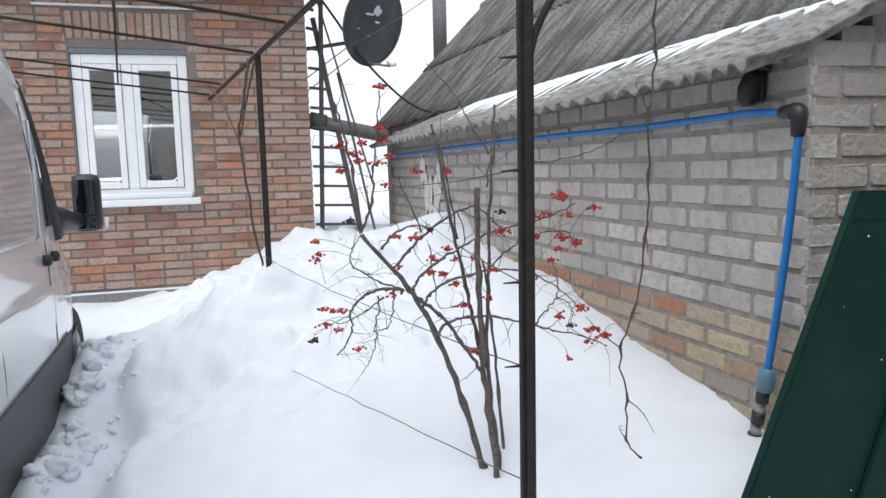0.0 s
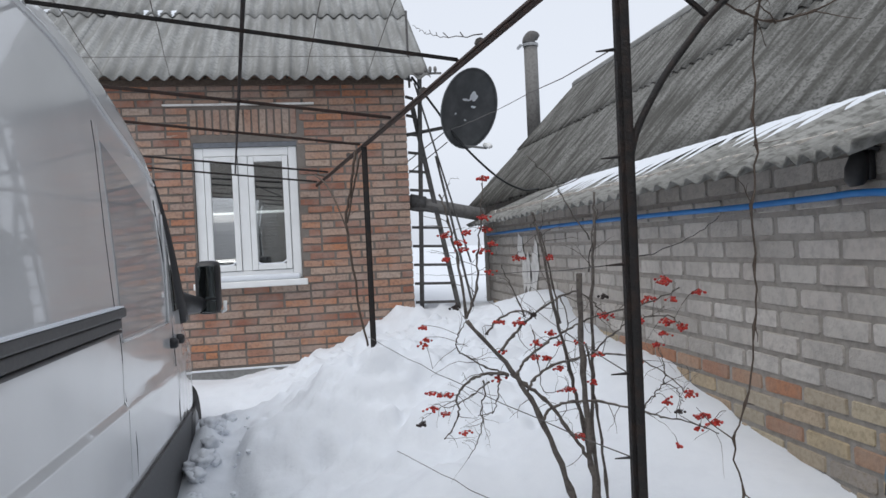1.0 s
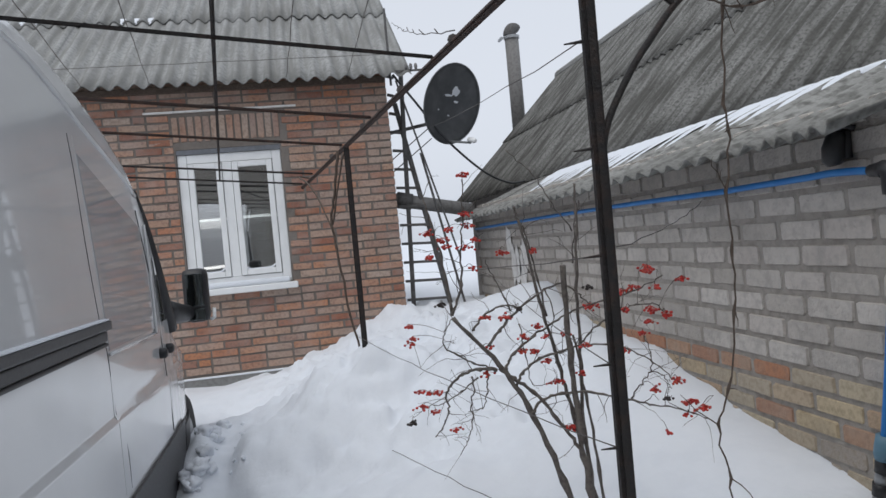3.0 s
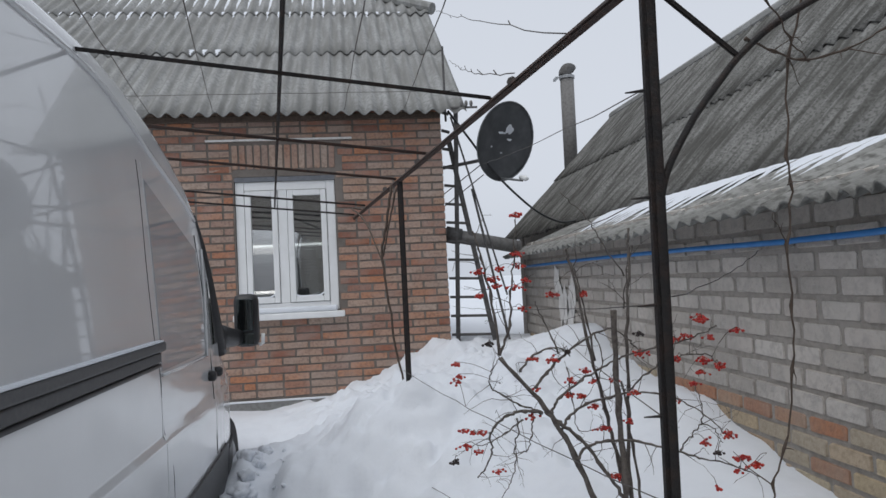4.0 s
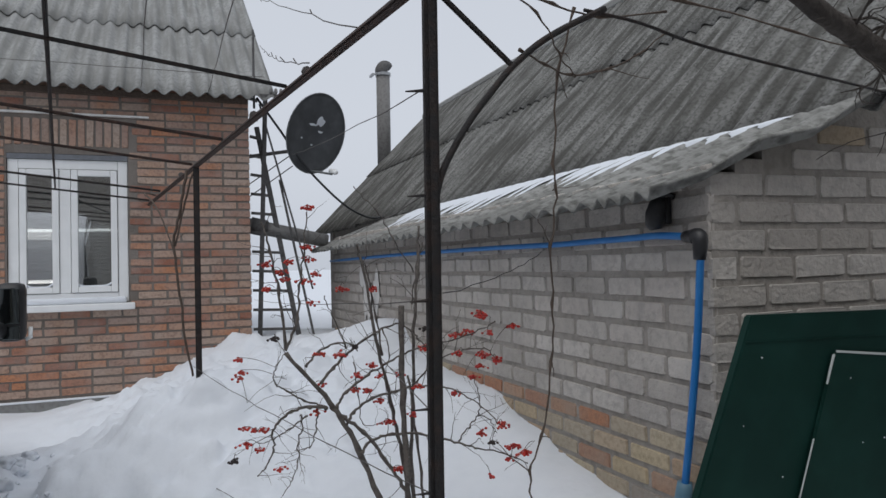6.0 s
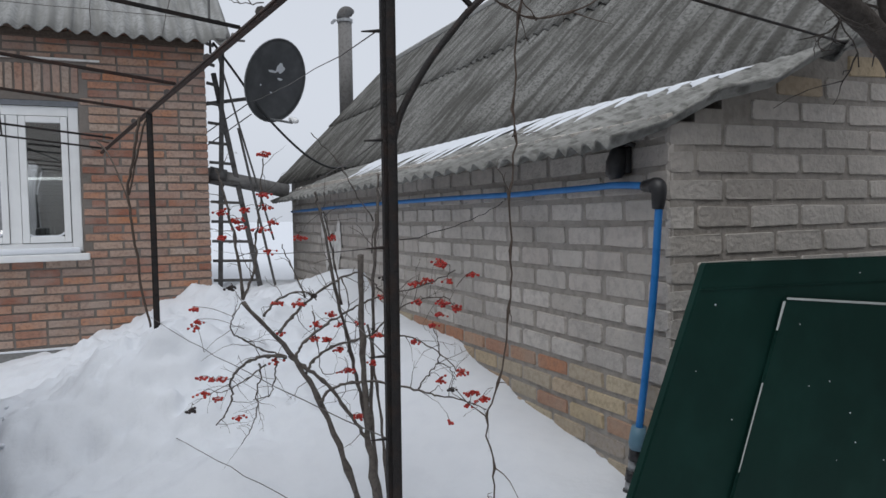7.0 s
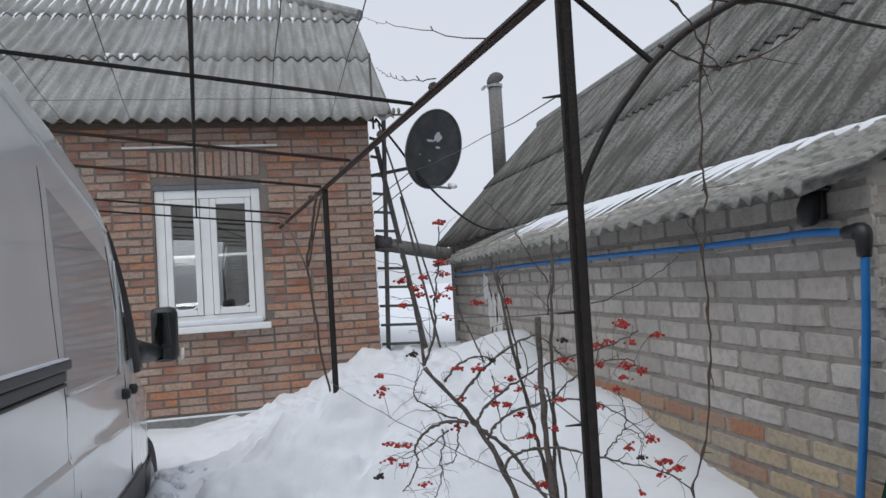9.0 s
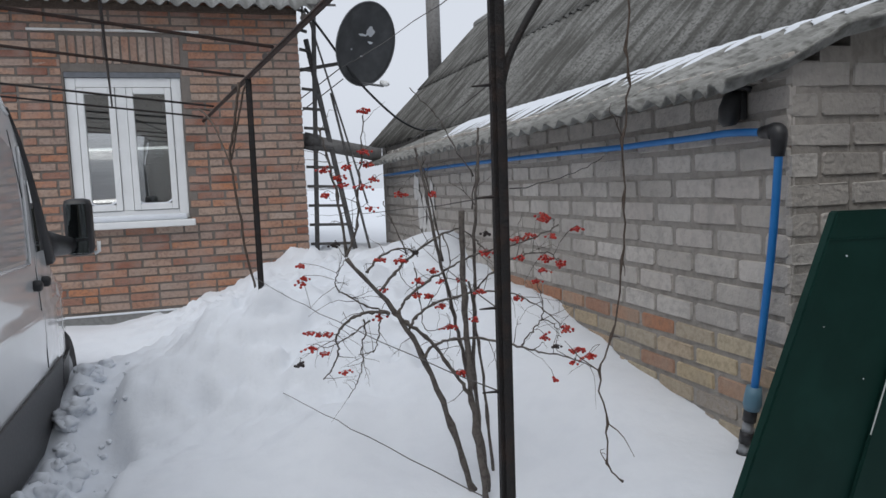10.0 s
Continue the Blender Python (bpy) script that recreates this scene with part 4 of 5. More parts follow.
# ---- between house and shed ----
def dish():
    d = thing("satellite_dish", (1.05, 7.72, 2.77), "dark grey satellite dish with snow smears at the house corner", "satellite dish")
    c, nrm = Vector((1.665, 7.70, 3.005)), Vector((0.474, -0.827, -0.308)).normalized()
    side = nrm.cross(Vector((0, 0, 1))).normalized()
    up = side.cross(nrm)
    bm = bmesh.new()
    rings = []
    for k in range(11):
        r = k / 10
        rings.append([bm.verts.new(c + side * (0.39 * r * math.cos(2 * math.pi * i / 36)) + up * (0.425 * r * math.sin(2 * math.pi * i / 36)) + nrm * (0.085 * r * r - 0.04)) for i in range(36)] if k else [bm.verts.new(c - nrm * 0.04)])
    for i in range(36):
        bm.faces.new((rings[0][0], rings[1][i], rings[1][(i + 1) % 36]))
    for a, b in zip(rings[1:], rings[2:]):
        for i in range(36):
            bm.faces.new((a[i], b[i], b[(i + 1) % 36], a[(i + 1) % 36]))
    bmesh.ops.solidify(bm, geom=bm.faces, thickness=0.006)
    refl = part("reflector", bm, DISH, d, smooth=True)
    bm = bmesh.new()
    tube(bm, [c + side * (0.392 * math.cos(2 * math.pi * i / 40)) + up * (0.427 * math.sin(2 * math.pi * i / 40)) + nrm * 0.045 for i in range(41)], 0.007, 6, False)
    part("rim", bm, DISH, refl)
    for k, (u0, v0, su, sv) in enumerate(((-0.08, 0.13, 0.055, 0.045), (0.0, 0.085, 0.06, 0.012), (-0.11, 0.02, 0.03, 0.012), (0.13, -0.07, 0.012, 0.008), (-0.02, -0.13, 0.015, 0.007))):
        bm = bmesh.new()
        ring = []
        for i in range(18):
            a = 2 * math.pi * i / 18
            q = 1 + 0.6 * noise.noise(Vector((math.cos(a) * 1.7, math.sin(a) * 1.7, k * 3.3)))
            x, z = u0 + su * q * math.cos(a), v0 + sv * q * math.sin(a)
            ring.append(bm.verts.new(c + side * x + up * z + nrm * (0.085 * ((x / 0.39) ** 2 + (z / 0.425) ** 2) - 0.033)))
        low = [bm.verts.new(v.co - nrm * 0.004) for v in ring]
        bm.faces.new(ring)
        for i in range(18):
            bm.faces.new((ring[i], low[i], low[(i + 1) % 18], ring[(i + 1) % 18]))
        part("snow_smear", bm, SNOW, refl, "thin smear of stuck snow")
    bm = bmesh.new()
    beam(bm, (0.97, 7.80, 2.74), (1.60, 7.80, 2.85), 0.035, bevel=0.004)
    part("arm", bm, LADDER, d)
    bm = bmesh.new()
    tube(bm, [c - up * 0.40 + nrm * 0.03, c - up * 0.36 + nrm * 0.40], 0.012, 8)
    part("feed_arm", bm, METALG, d)
    bm = bmesh.new()
    e = c - up * 0.33 + nrm * 0.42
    tube(bm, [e - nrm * 0.06, e + nrm * 0.02, e + nrm * 0.05], [0.022, 0.03, 0.018], 10)
    part("receiver", bm, PVC, d, "pale receiver head", True)
    for z0 in (2.55, 2.42):
        bm = bmesh.new()
        tube(bm, [(0.99, 7.8, z0 - 0.1), (1.45, 7.80, z0 + 0.24)], 0.006, 6)
        part("stay", bm, LADDER, d)


def ladder():
    d = thing("ladder", (1.2, 7.68, 0.85), "old grey steel ladder leaning beside the house corner", "ladder")
    l0, l1, r0, r1 = Vector((1.062, 7.66, 0.80)), Vector((1.165, 7.72, 3.34)), Vector((1.475, 7.66, 0.80)), Vector((1.075, 7.75, 3.05))
    bm = bmesh.new()
    beam(bm, l0, l1, 0.045, 0.03, up=(0, 1, 0), bevel=0.004)
    part("rail", bm, LADDER, d)
    bm = bmesh.new()
    beam(bm, r0, r1, 0.05, 0.03, up=(0, 1, 0), bevel=0.004)
    part("rail", bm, LADDER, d)
    for k in range(13):
        f = 0.06 + k * 0.078
        a = l0.lerp(l1, f)
        b = r0.lerp(r1, min(1.0, (a.z - 0.02 - r0.z) / (r1.z - r0.z)))
        b.z = a.z - 0.012
        bm = bmesh.new()
        beam(bm, Vector((1.0, a.y - 0.02, a.z + 0.005)), b + Vector((0.01, -0.02, 0)), 0.02, 0.028)
        part("rung", bm, LADDER, d)


def pipes():
    d = thing("cement_pipe", (1.0, 7.75, 2.03), "thick grey cement pipe crossing from house to shed", "pipe")
    bm = bmesh.new()
    tube(bm, [(0.90, 7.75, 2.045), (1.3, 7.76, 1.96), (1.80, 7.78, 1.855)], 0.072, 16)
    part("pipe", bm, PIPEC, d, smooth=True)
    bm = bmesh.new()
    tube(bm, [(1.0, 7.75, 2.025), (1.16, 7.755, 1.99)], 0.088, 16)
    part("collar", bm, LADDER, d, "dark wrapped collar", True)
    for p0, p1, r in (((1.09, 7.60, 3.26), (1.60, 7.58, 1.35), 0.010), ((1.284, 7.62, 2.49), (1.62, 7.6, 0.8), 0.013), ((1.03, 7.55, 3.2), (1.03, 7.55, 4.0), 0.012)):
        bm = bmesh.new()
        tube(bm, [p0, p1], r, 8)
        tagged(part("steel_rod", bm, LADDER), "thin steel rod leaning by the house corner", "rod", "rods at the corner")
    c = thing("chimney", (3.76, 12.1, 3.0), "tall grey cement flue pipe with a metal rain cap", "chimney")
    bm = bmesh.new()
    tube(bm, [(3.77, 12.1, 2.9), (3.78, 12.1, 4.93)], 0.118, 20)
    part("flue", bm, PIPEC, c, smooth=True)
    bm = bmesh.new()
    tube(bm, [(3.78, 12.1, 4.88), (3.78, 12.1, 4.93)], 0.135, 20)
    part("collar", bm, METALG, c)
    bm = bmesh.new()
    tube(bm, spline([(3.74, 12.1, 4.93), (3.755, 12.1, 4.99), (3.80, 12.1, 5.05), (3.87, 12.1, 5.06), (3.92, 12.1, 5.03)], 4), [0.10 + 0.03 * math.sin(math.pi * k / 16) - 0.003 * k for k in range(17)], 18)
    part("rain_cap", bm, LADDER, c, "dark curved rain cap", True)
    bm = bmesh.new()
    box(bm, 3.56, 3.60, 12.0, 12.2, 4.86, 4.90, 0.004)
    beam(bm, (3.60, 12.1, 4.88), (3.78, 12.1, 5.02), 0.02)
    part("bracket", bm, METALG, c)
    m = thing("mast", (1.08, 7.3, 3.3), "insulators on a short bracket under the roof corner", "bracket")
    for k in range(3):
        bm = bmesh.new()
        tube(bm, [(1.14 + 0.05 * k, 7.15, 3.265), (1.14 + 0.05 * k, 7.15, 3.285), (1.14 + 0.05 * k, 7.15, 3.305), (1.14 + 0.05 * k, 7.15, 3.32)], [0.012, 0.018, 0.017, 0.009], 10)
        part("insulator", bm, PIPEC, m, smooth=True)
    bm = bmesh.new()
    beam(bm, (1.0, 7.2, 3.26), (1.30, 7.14, 3.25), 0.018)
    part("arm", bm, LADDER, m)


dish()
ladder()
pipes()


# ---- on the shed wall ----
def water_pipe():
    w = thing("water_pipe", (1.86, 2.18, 0.4), "blue plastic water pipe with black elbow on the shed wall", "pipe")
    bm = bmesh.new()
    tube(bm, spline([(1.86, 2.06, 1.638), (1.86, 2.15, 1.650), (1.86, 2.30, 1.658), (1.86, 2.45, 1.655), (1.86, 2.85, 1.652), (1.86, 3.0, 1.650), (1.86, 3.7, 1.655), (1.86, 4.26, 1.656), (1.865, 5.6, 1.655), (1.865, 7.9, 1.64)], 5), 0.0135, 10)
    part("run", bm, BLUE, w, smooth=True)
    bm = bmesh.new()
    tube(bm, spline([(1.848, 2.03, 1.60), (1.85, 2.062, 1.3), (1.848, 2.105, 1.0), (1.845, 2.15, 0.73)], 6), 0.0138, 10)
    part("drop", bm, BLUE, w, smooth=True)
    bm = bmesh.new()
    tube(bm, spline([(1.857, 2.12, 1.647), (1.855, 2.06, 1.645), (1.85, 2.035, 1.63), (1.85, 2.04, 1.565)], 4), [0.020, 0.022, 0.024, 0.027, 0.031, 0.032, 0.031, 0.029, 0.027, 0.026, 0.025, 0.023, 0.021], 12)
    part("elbow", bm, BLACKP, w, "black compression elbow", True)
    bm = bmesh.new()
    tube(bm, [(1.845, 2.145, 0.775), (1.845, 2.15, 0.74), (1.844, 2.153, 0.712), (1.843, 2.156, 0.69)], [0.026, 0.03, 0.032, 0.026], 14)
    part("fitting", bm, BLUEG, w, "grey-blue threaded fitting", True)
    for k in range(6):
        z = 0.69 - 0.042 * k
        bm = bmesh.new()
        tube(bm, [(1.842, 2.158 + 0.010 * k, z), (1.842, 2.166 + 0.010 * k, z - 0.042)], 0.024 - 0.004 * (k % 2), 10)
        part("valve_section", bm, METALG if k % 2 else BLACKP, w, "taped metal valve section", True)
    bm = bmesh.new()
    tube(bm, [(1.842, 2.21, 0.445), (1.83, 2.25, 0.425), (1.82, 2.27, 0.41)], [0.012, 0.010, 0.012], 8)
    tube(bm, [(1.82, 2.265, 0.415), (1.81, 2.34, 0.365)], 0.019, 10)
    part("lever", bm, BLACKP, w, "black tap lever", True)
    bm = bmesh.new()
    tube(bm, [(1.853, 2.275, 1.682), (1.85, 2.275, 1.70), (1.85, 2.27, 1.74), (1.856, 2.262, 1.775), (1.862, 2.255, 1.80)], [0.022, 0.036, 0.038, 0.033, 0.024], 14)
    box(bm, 1.872, 1.898, 2.235, 2.30, 1.70, 1.80, 0.008)
    tube(bm, [(1.862, 2.255, 1.80), (1.875, 2.235, 1.812), (1.895, 2.215, 1.80)], 0.010, 8)
    tagged(part("lamp_housing", bm, BLACKP, smooth=True), "black lamp housing under the eave corner", "lamp")
    bm = bmesh.new()
    r = random.Random(5)
    for k in range(5):
        z0, y0 = r.uniform(1.1, 1.5), 6.2 + 0.12 * k
        ring = [bm.verts.new((1.893, y0 + (0.07 + 0.05 * r.random()) * math.cos(a * 0.5236), z0 + (0.1 + 0.12 * r.random()) * math.sin(a * 0.5236))) for a in range(12)]
        bm.faces.new(ring)
    bmesh.ops.triangulate(bm, faces=bm.faces)
    bmesh.ops.solidify(bm, geom=bm.faces, thickness=0.003)
    tagged(part("plaster_patch", bm, WHITEW), "peeling white plaster patch on the shed wall", "plaster", kind="structure")


water_pipe()


def panel():
    g = thing("metal_panel", (2.0, 1.57, 0.3), "dark green painted sheet-metal panel leaning upright by the shed", "panel")

    def sheetm(name, pts, y, thick, mat, parent, label=""):
        bm = bmesh.new()
        f = [bm.verts.new((x, y, z)) for x, z in pts]
        b = [bm.verts.new((x, y + thick, z)) for x, z in pts]
        n = len(pts)
        bm.faces.new(f)
        bm.faces.new(b[::-1])
        for k in range(n):
            bm.faces.new((f[k], b[k], b[(k + 1) % n], f[(k + 1) % n]))
        bmesh.ops.bevel(bm, geom=list(bm.edges), offset=min(0.004, thick * 0.3), segments=2, affect="EDGES")
        return part(name, bm, mat, parent, label)
    a = sheetm("sheet", [(1.645, 1.407), (1.155, 0.25), (3.2, 0.25), (3.2, 1.385)], 1.60, 0.03, GREEN, g)
    b = sheetm("cover", [(1.936, 1.29), (1.54, 0.25), (3.2, 0.25), (3.2, 1.16)], 1.585, 0.012, GREEN, g)
    sheetm("worn_edge", [(1.94, 1.294), (1.94, 1.287), (3.2, 1.155), (3.2, 1.164)], 1.582, 0.006, SCRATCH, b, "bare worn metal edge")
    sheetm("worn_edge", [(1.924, 1.283), (1.895, 1.20), (1.901, 1.198), (1.934, 1.283)], 1.582, 0.004, SCRATCH, b, "bare worn metal edge")
    sheetm("worn_edge", [(1.838, 1.05), (1.745, 0.80), (1.748, 0.80), (1.843, 1.05)], 1.582, 0.004, SCRATCH, b, "bare worn metal edge")
    sheetm("fold", [(1.617, 1.336), (1.615, 1.331), (3.2, 1.300), (3.2, 1.305)], 1.597, 0.004, GREEN, a)
    r = random.Random(12)
    for k in range(22):
        bm = bmesh.new()
        z = r.uniform(0.5, 1.37)
        x = r.uniform(1.62 - (1.4 - z) * 0.38 + 0.04, 2.6)
        y = 1.6 if x < 2.0 - (1.305 - z) * 0.33 or z > 1.25 else 1.585
        bmesh.ops.create_icosphere(bm, subdivisions=1, radius=r.uniform(0.0012, 0.0035), matrix=Matrix.Translation((x, y - 0.001, z)))
        part("snowflake", bm, SNOW, a, "snowflake stuck to the paint")


panel()


# ---- viburnum bush ----
EYE0 = Vector((0.063, 0.138, 1.503))


def at_bush(x, z, k=1.12):
    """A place from its x and height at y = 2.3, drawn k times as far away."""
    return EYE0 + (Vector((x, 2.3, z)) - EYE0) * k


def twig(bm, p, d, length, r0, rnd, droop=0.25, tips=None, depth=0):
    pts, q = [p.copy()], p.copy()
    d = d.normalized()
    n = max(4, int(length / 0.03))
    for k in range(n):
        d = (d + Vector((rnd.gauss(0, 0.22), rnd.gauss(0, 0.2), rnd.gauss(0, 0.2) - droop * k / n * 0.2))).normalized()
        q = q + d * (length / n)
        pts.append(q.copy())
        if depth < 2 and rnd.random() < 0.30 and k > 0:
            sd = (d + Vector((rnd.gauss(0, 0.7), rnd.gauss(0, 0.5), rnd.gauss(0.05, 0.6)))).normalized()
            twig(bm, q, sd, length * rnd.uniform(0.25, 0.5), r0 * 0.6, rnd, droop, tips, depth + 1)
    tube(bm, pts, [r0 * (1 - 0.65 * k / n) for k in range(n + 1)], 5)
    if tips is not None:
        tips.append(q)


def cluster(p, rnd, parent, mat, size=1.0):
    bm = bmesh.new()
    for k in range(int(15 * size) + 2):
        o = Vector((rnd.gauss(0, 0.0115), rnd.gauss(0, 0.010), rnd.gauss(-0.013, 0.0045))) * (0.55 + 0.45 * size)
        tube(bm, [p, p + o * 0.9], 0.0008, 3)
        bmesh.ops.create_icosphere(bm, subdivisions=2, radius=rnd.uniform(0.0042, 0.0056), matrix=Matrix.Translation(p + o) @ Matrix.Scale(0.9, 4, (0, 0, 1)))
    part("fruit_umbel", bm, mat, parent, "drooping red umbel" if mat == BERRY else "shrivelled dark umbel", True)


def bush():
    rnd = random.Random(21)
    b = thing("viburnum_bush", (0.95, 2.56, 0.36), "leafless bush with drooping clusters of red berries growing from the snow", "bush")
    stems = [
        ("stem", [(0.865, 0.40, 1.15), (0.847, 0.50, 1.14), (0.782, 0.734, 1.13), (0.692, 0.984, 1.12), (0.604, 1.135, 1.12), (0.467, 1.30, 1.12)], 0.0155, 0.007),
        ("stem", [(0.90, 0.42, 1.1), (0.872, 0.70, 1.1), (0.852, 0.90, 1.1), (0.845, 1.15, 1.1), (0.841, 1.43, 1.1)], 0.013, 0.011),
        ("stem", [(0.915, 0.42, 1.12), (0.89, 0.62, 1.12), (0.868, 0.88, 1.12), (0.875, 1.1, 1.12), (0.885, 1.35, 1.12), (0.905, 1.60, 1.12), (0.911, 1.69, 1.12)], 0.0105, 0.004),
        ("stem", [(0.90, 0.40, 1.16), (0.875, 0.68, 1.16), (0.835, 0.95, 1.15), (0.80, 1.12, 1.14), (0.757, 1.33, 1.12), (0.714, 1.568, 1.12), (0.70, 1.63, 1.12)], 0.010, 0.004),
        ("stem", [(0.93, 0.42, 1.18), (0.905, 0.75, 1.18), (0.885, 1.0, 1.17), (0.86, 1.2, 1.16)], 0.008, 0.004),
    ]
    tips, ends = [], []

    def grow(name, r0, r1, *pts):
        line = spline([at_bush(x, z, k) for x, z, k in pts], 6)
        n = len(line) - 1
        bm = bmesh.new()
        rad = [(r0 + (r1 - r0) * i / n) * (1 + 0.14 * math.sin(i * 2.3)) * (1.35 if i % 6 == 0 else 1) for i in range(n + 1)]
        line = [q + Vector((rnd.gauss(0, 0.002), rnd.gauss(0, 0.006), rnd.gauss(0, 0.001))) for q in line]
        tube(bm, line, rad, 8)
        for i in range(int(n * (0.55 if name == "stem" else 0.2)), n):
            if rnd.random() < (0.14 if name == "stem" else 0.34):
                d = (line[i + 1] - line[i]).normalized() * 0.5 + Vector((rnd.gauss(0, 0.6), rnd.gauss(0, 0.45), rnd.gauss(0.1, 0.55)))
                twig(bm, line[i], d, rnd.uniform(0.04, 0.15), min(rad[i] * 0.35, 0.0013) + 0.0004, rnd, 0.5, tips)
        ends.extend(line[n // 3::3])
        part(name, bm, BARK, b, smooth=True)
    for name, pts, r0, r1 in stems:
        grow(name, r0 * 0.9, r1 * 0.9, *pts)
    # arching branches
    grow("branch", 0.0060, 0.0018, (0.595, 1.123, 1.12), (0.539, 1.130, 1.12), (0.481, 1.118, 1.12), (0.442, 1.090, 1.12), (0.425, 1.056, 1.12), (0.430, 1.011, 1.12), (0.403, 0.960, 1.12), (0.378, 0.938, 1.12))
    grow("branch", 0.0030, 0.0012, (0.532, 1.103, 1.12), (0.477, 1.068, 1.12), (0.428, 1.043, 1.12), (0.382, 1.034, 1.12))
    grow("branch", 0.0030, 0.0012, (0.513, 1.109, 1.12), (0.514, 1.064, 1.12), (0.501, 1.021, 1.12), (0.503, 0.966, 1.12), (0.482, 0.914, 1.12), (0.450, 0.869, 1.12))
    grow("branch", 0.0028, 0.0012, (0.565, 1.108, 1.12), (0.555, 1.050, 1.12), (0.537, 1.007, 1.12), (0.490, 0.999, 1.12))
    grow("branch", 0.0035, 0.0015, (0.581, 1.130, 1.12), (0.522, 1.150, 1.12), (0.468, 1.187, 1.12), (0.434, 1.209, 1.12), (0.437, 1.254, 1.12), (0.469, 1.301, 1.12))
    grow("branch", 0.0055, 0.0020, (0.573, 1.199, 1.12), (0.615, 1.245, 1.12), (0.656, 1.282, 1.12), (0.718, 1.327, 1.12), (0.789, 1.362, 1.12), (0.839, 1.371, 1.12), (0.894, 1.329, 1.10), (0.930, 1.288, 1.09))
    grow("branch", 0.0045, 0.0018, (0.531, 1.254, 1.12), (0.567, 1.296, 1.12), (0.631, 1.322, 1.12), (0.678, 1.313, 1.12), (0.695, 1.292, 1.12))
    grow("branch", 0.0060, 0.0065, (0.604, 1.122, 1.12), (0.648, 1.086, 1.12), (0.710, 1.033, 1.12), (0.779, 0.941, 1.12), (0.847, 0.831, 1.10))
    grow("branch", 0.0055, 0.0018, (0.650, 1.053, 1.12), (0.678, 1.100, 1.12), (0.739, 1.140, 1.12), (0.818, 1.154, 1.12), (0.879, 1.166, 1.10), (0.967, 1.160, 1.07), (1.035, 1.141, 1.05), (1.130, 1.083, 1.01), (1.205, 1.013, 0.98))
    grow("branch", 0.0050, 0.0018, (0.623, 1.120, 1.12), (0.656, 1.167, 1.12), (0.728, 1.215, 1.12), (0.788, 1.246, 1.12), (0.869, 1.280, 1.11), (0.971, 1.303, 1.07), (1.073, 1.322, 1.04), (1.190, 1.368, 1.00))
    grow("branch", 0.0060, 0.0016, (0.695, 0.969, 1.12), (0.737, 1.006, 1.12), (0.805, 1.017, 1.12), (0.903, 1.010, 1.09), (1.029, 0.972, 1.04), (1.106, 0.944, 1.01), (1.215, 0.916, 0.98), (1.310, 0.871, 0.95))
    grow("branch", 0.0035, 0.0015, (0.879, 1.171, 1.10), (0.944, 1.226, 1.08), (1.028, 1.269, 1.05), (1.149, 1.276, 1.01), (1.187, 1.244, 1.00))
    grow("branch", 0.0028, 0.0012, (1.039, 0.975, 1.04), (1.084, 1.017, 1.02), (1.122, 1.051, 1.01), (1.165, 1.027, 1.00), (1.192, 0.986, 0.99))
    grow("branch", 0.0022, 0.0012, (1.122, 1.055, 1.01), (1.124, 1.117, 1.01), (1.104, 1.176, 1.02))
    grow("branch", 0.0022, 0.0012, (0.683, 1.257, 1.12), (0.693, 1.154, 1.12), (0.708, 1.060, 1.12), (0.771, 1.057, 1.12))
    grow("branch", 0.0025, 0.0012, (0.779, 1.358, 1.12), (0.801, 1.272, 1.12), (0.784, 1.209, 1.12), (0.795, 1.115, 1.12))
    grow("branch", 0.0050, 0.0020, (0.466, 1.309, 1.14), (0.505, 1.402, 1.14), (0.514, 1.504, 1.14), (0.529, 1.606, 1.14), (0.541, 1.732, 1.14))
    grow("branch", 0.0055, 0.0030, (0.470, 1.313, 1.14), (0.448, 1.493, 1.14), (0.425, 1.614, 1.14), (0.404, 1.701, 1.14))
    grow("branch", 0.0040, 0.0018, (0.773, 1.274, 1.14), (0.757, 1.393, 1.14), (0.728, 1.553, 1.14), (0.716, 1.567, 1.14))
    grow("branch", 0.0030, 0.0015, (0.658, 1.300, 1.14), (0.615, 1.408, 1.14), (0.586, 1.471, 1.14))
    grow("branch", 0.0030, 0.0015, (0.880, 1.433, 1.14), (0.896, 1.555, 1.14), (0.918, 1.632, 1.14))
    grow("branch", 0.0025, 0.0015, (0.890, 1.538, 1.14), (0.818, 1.649, 1.14), (0.763, 1.741, 1.14), (0.685, 1.816, 1.14))
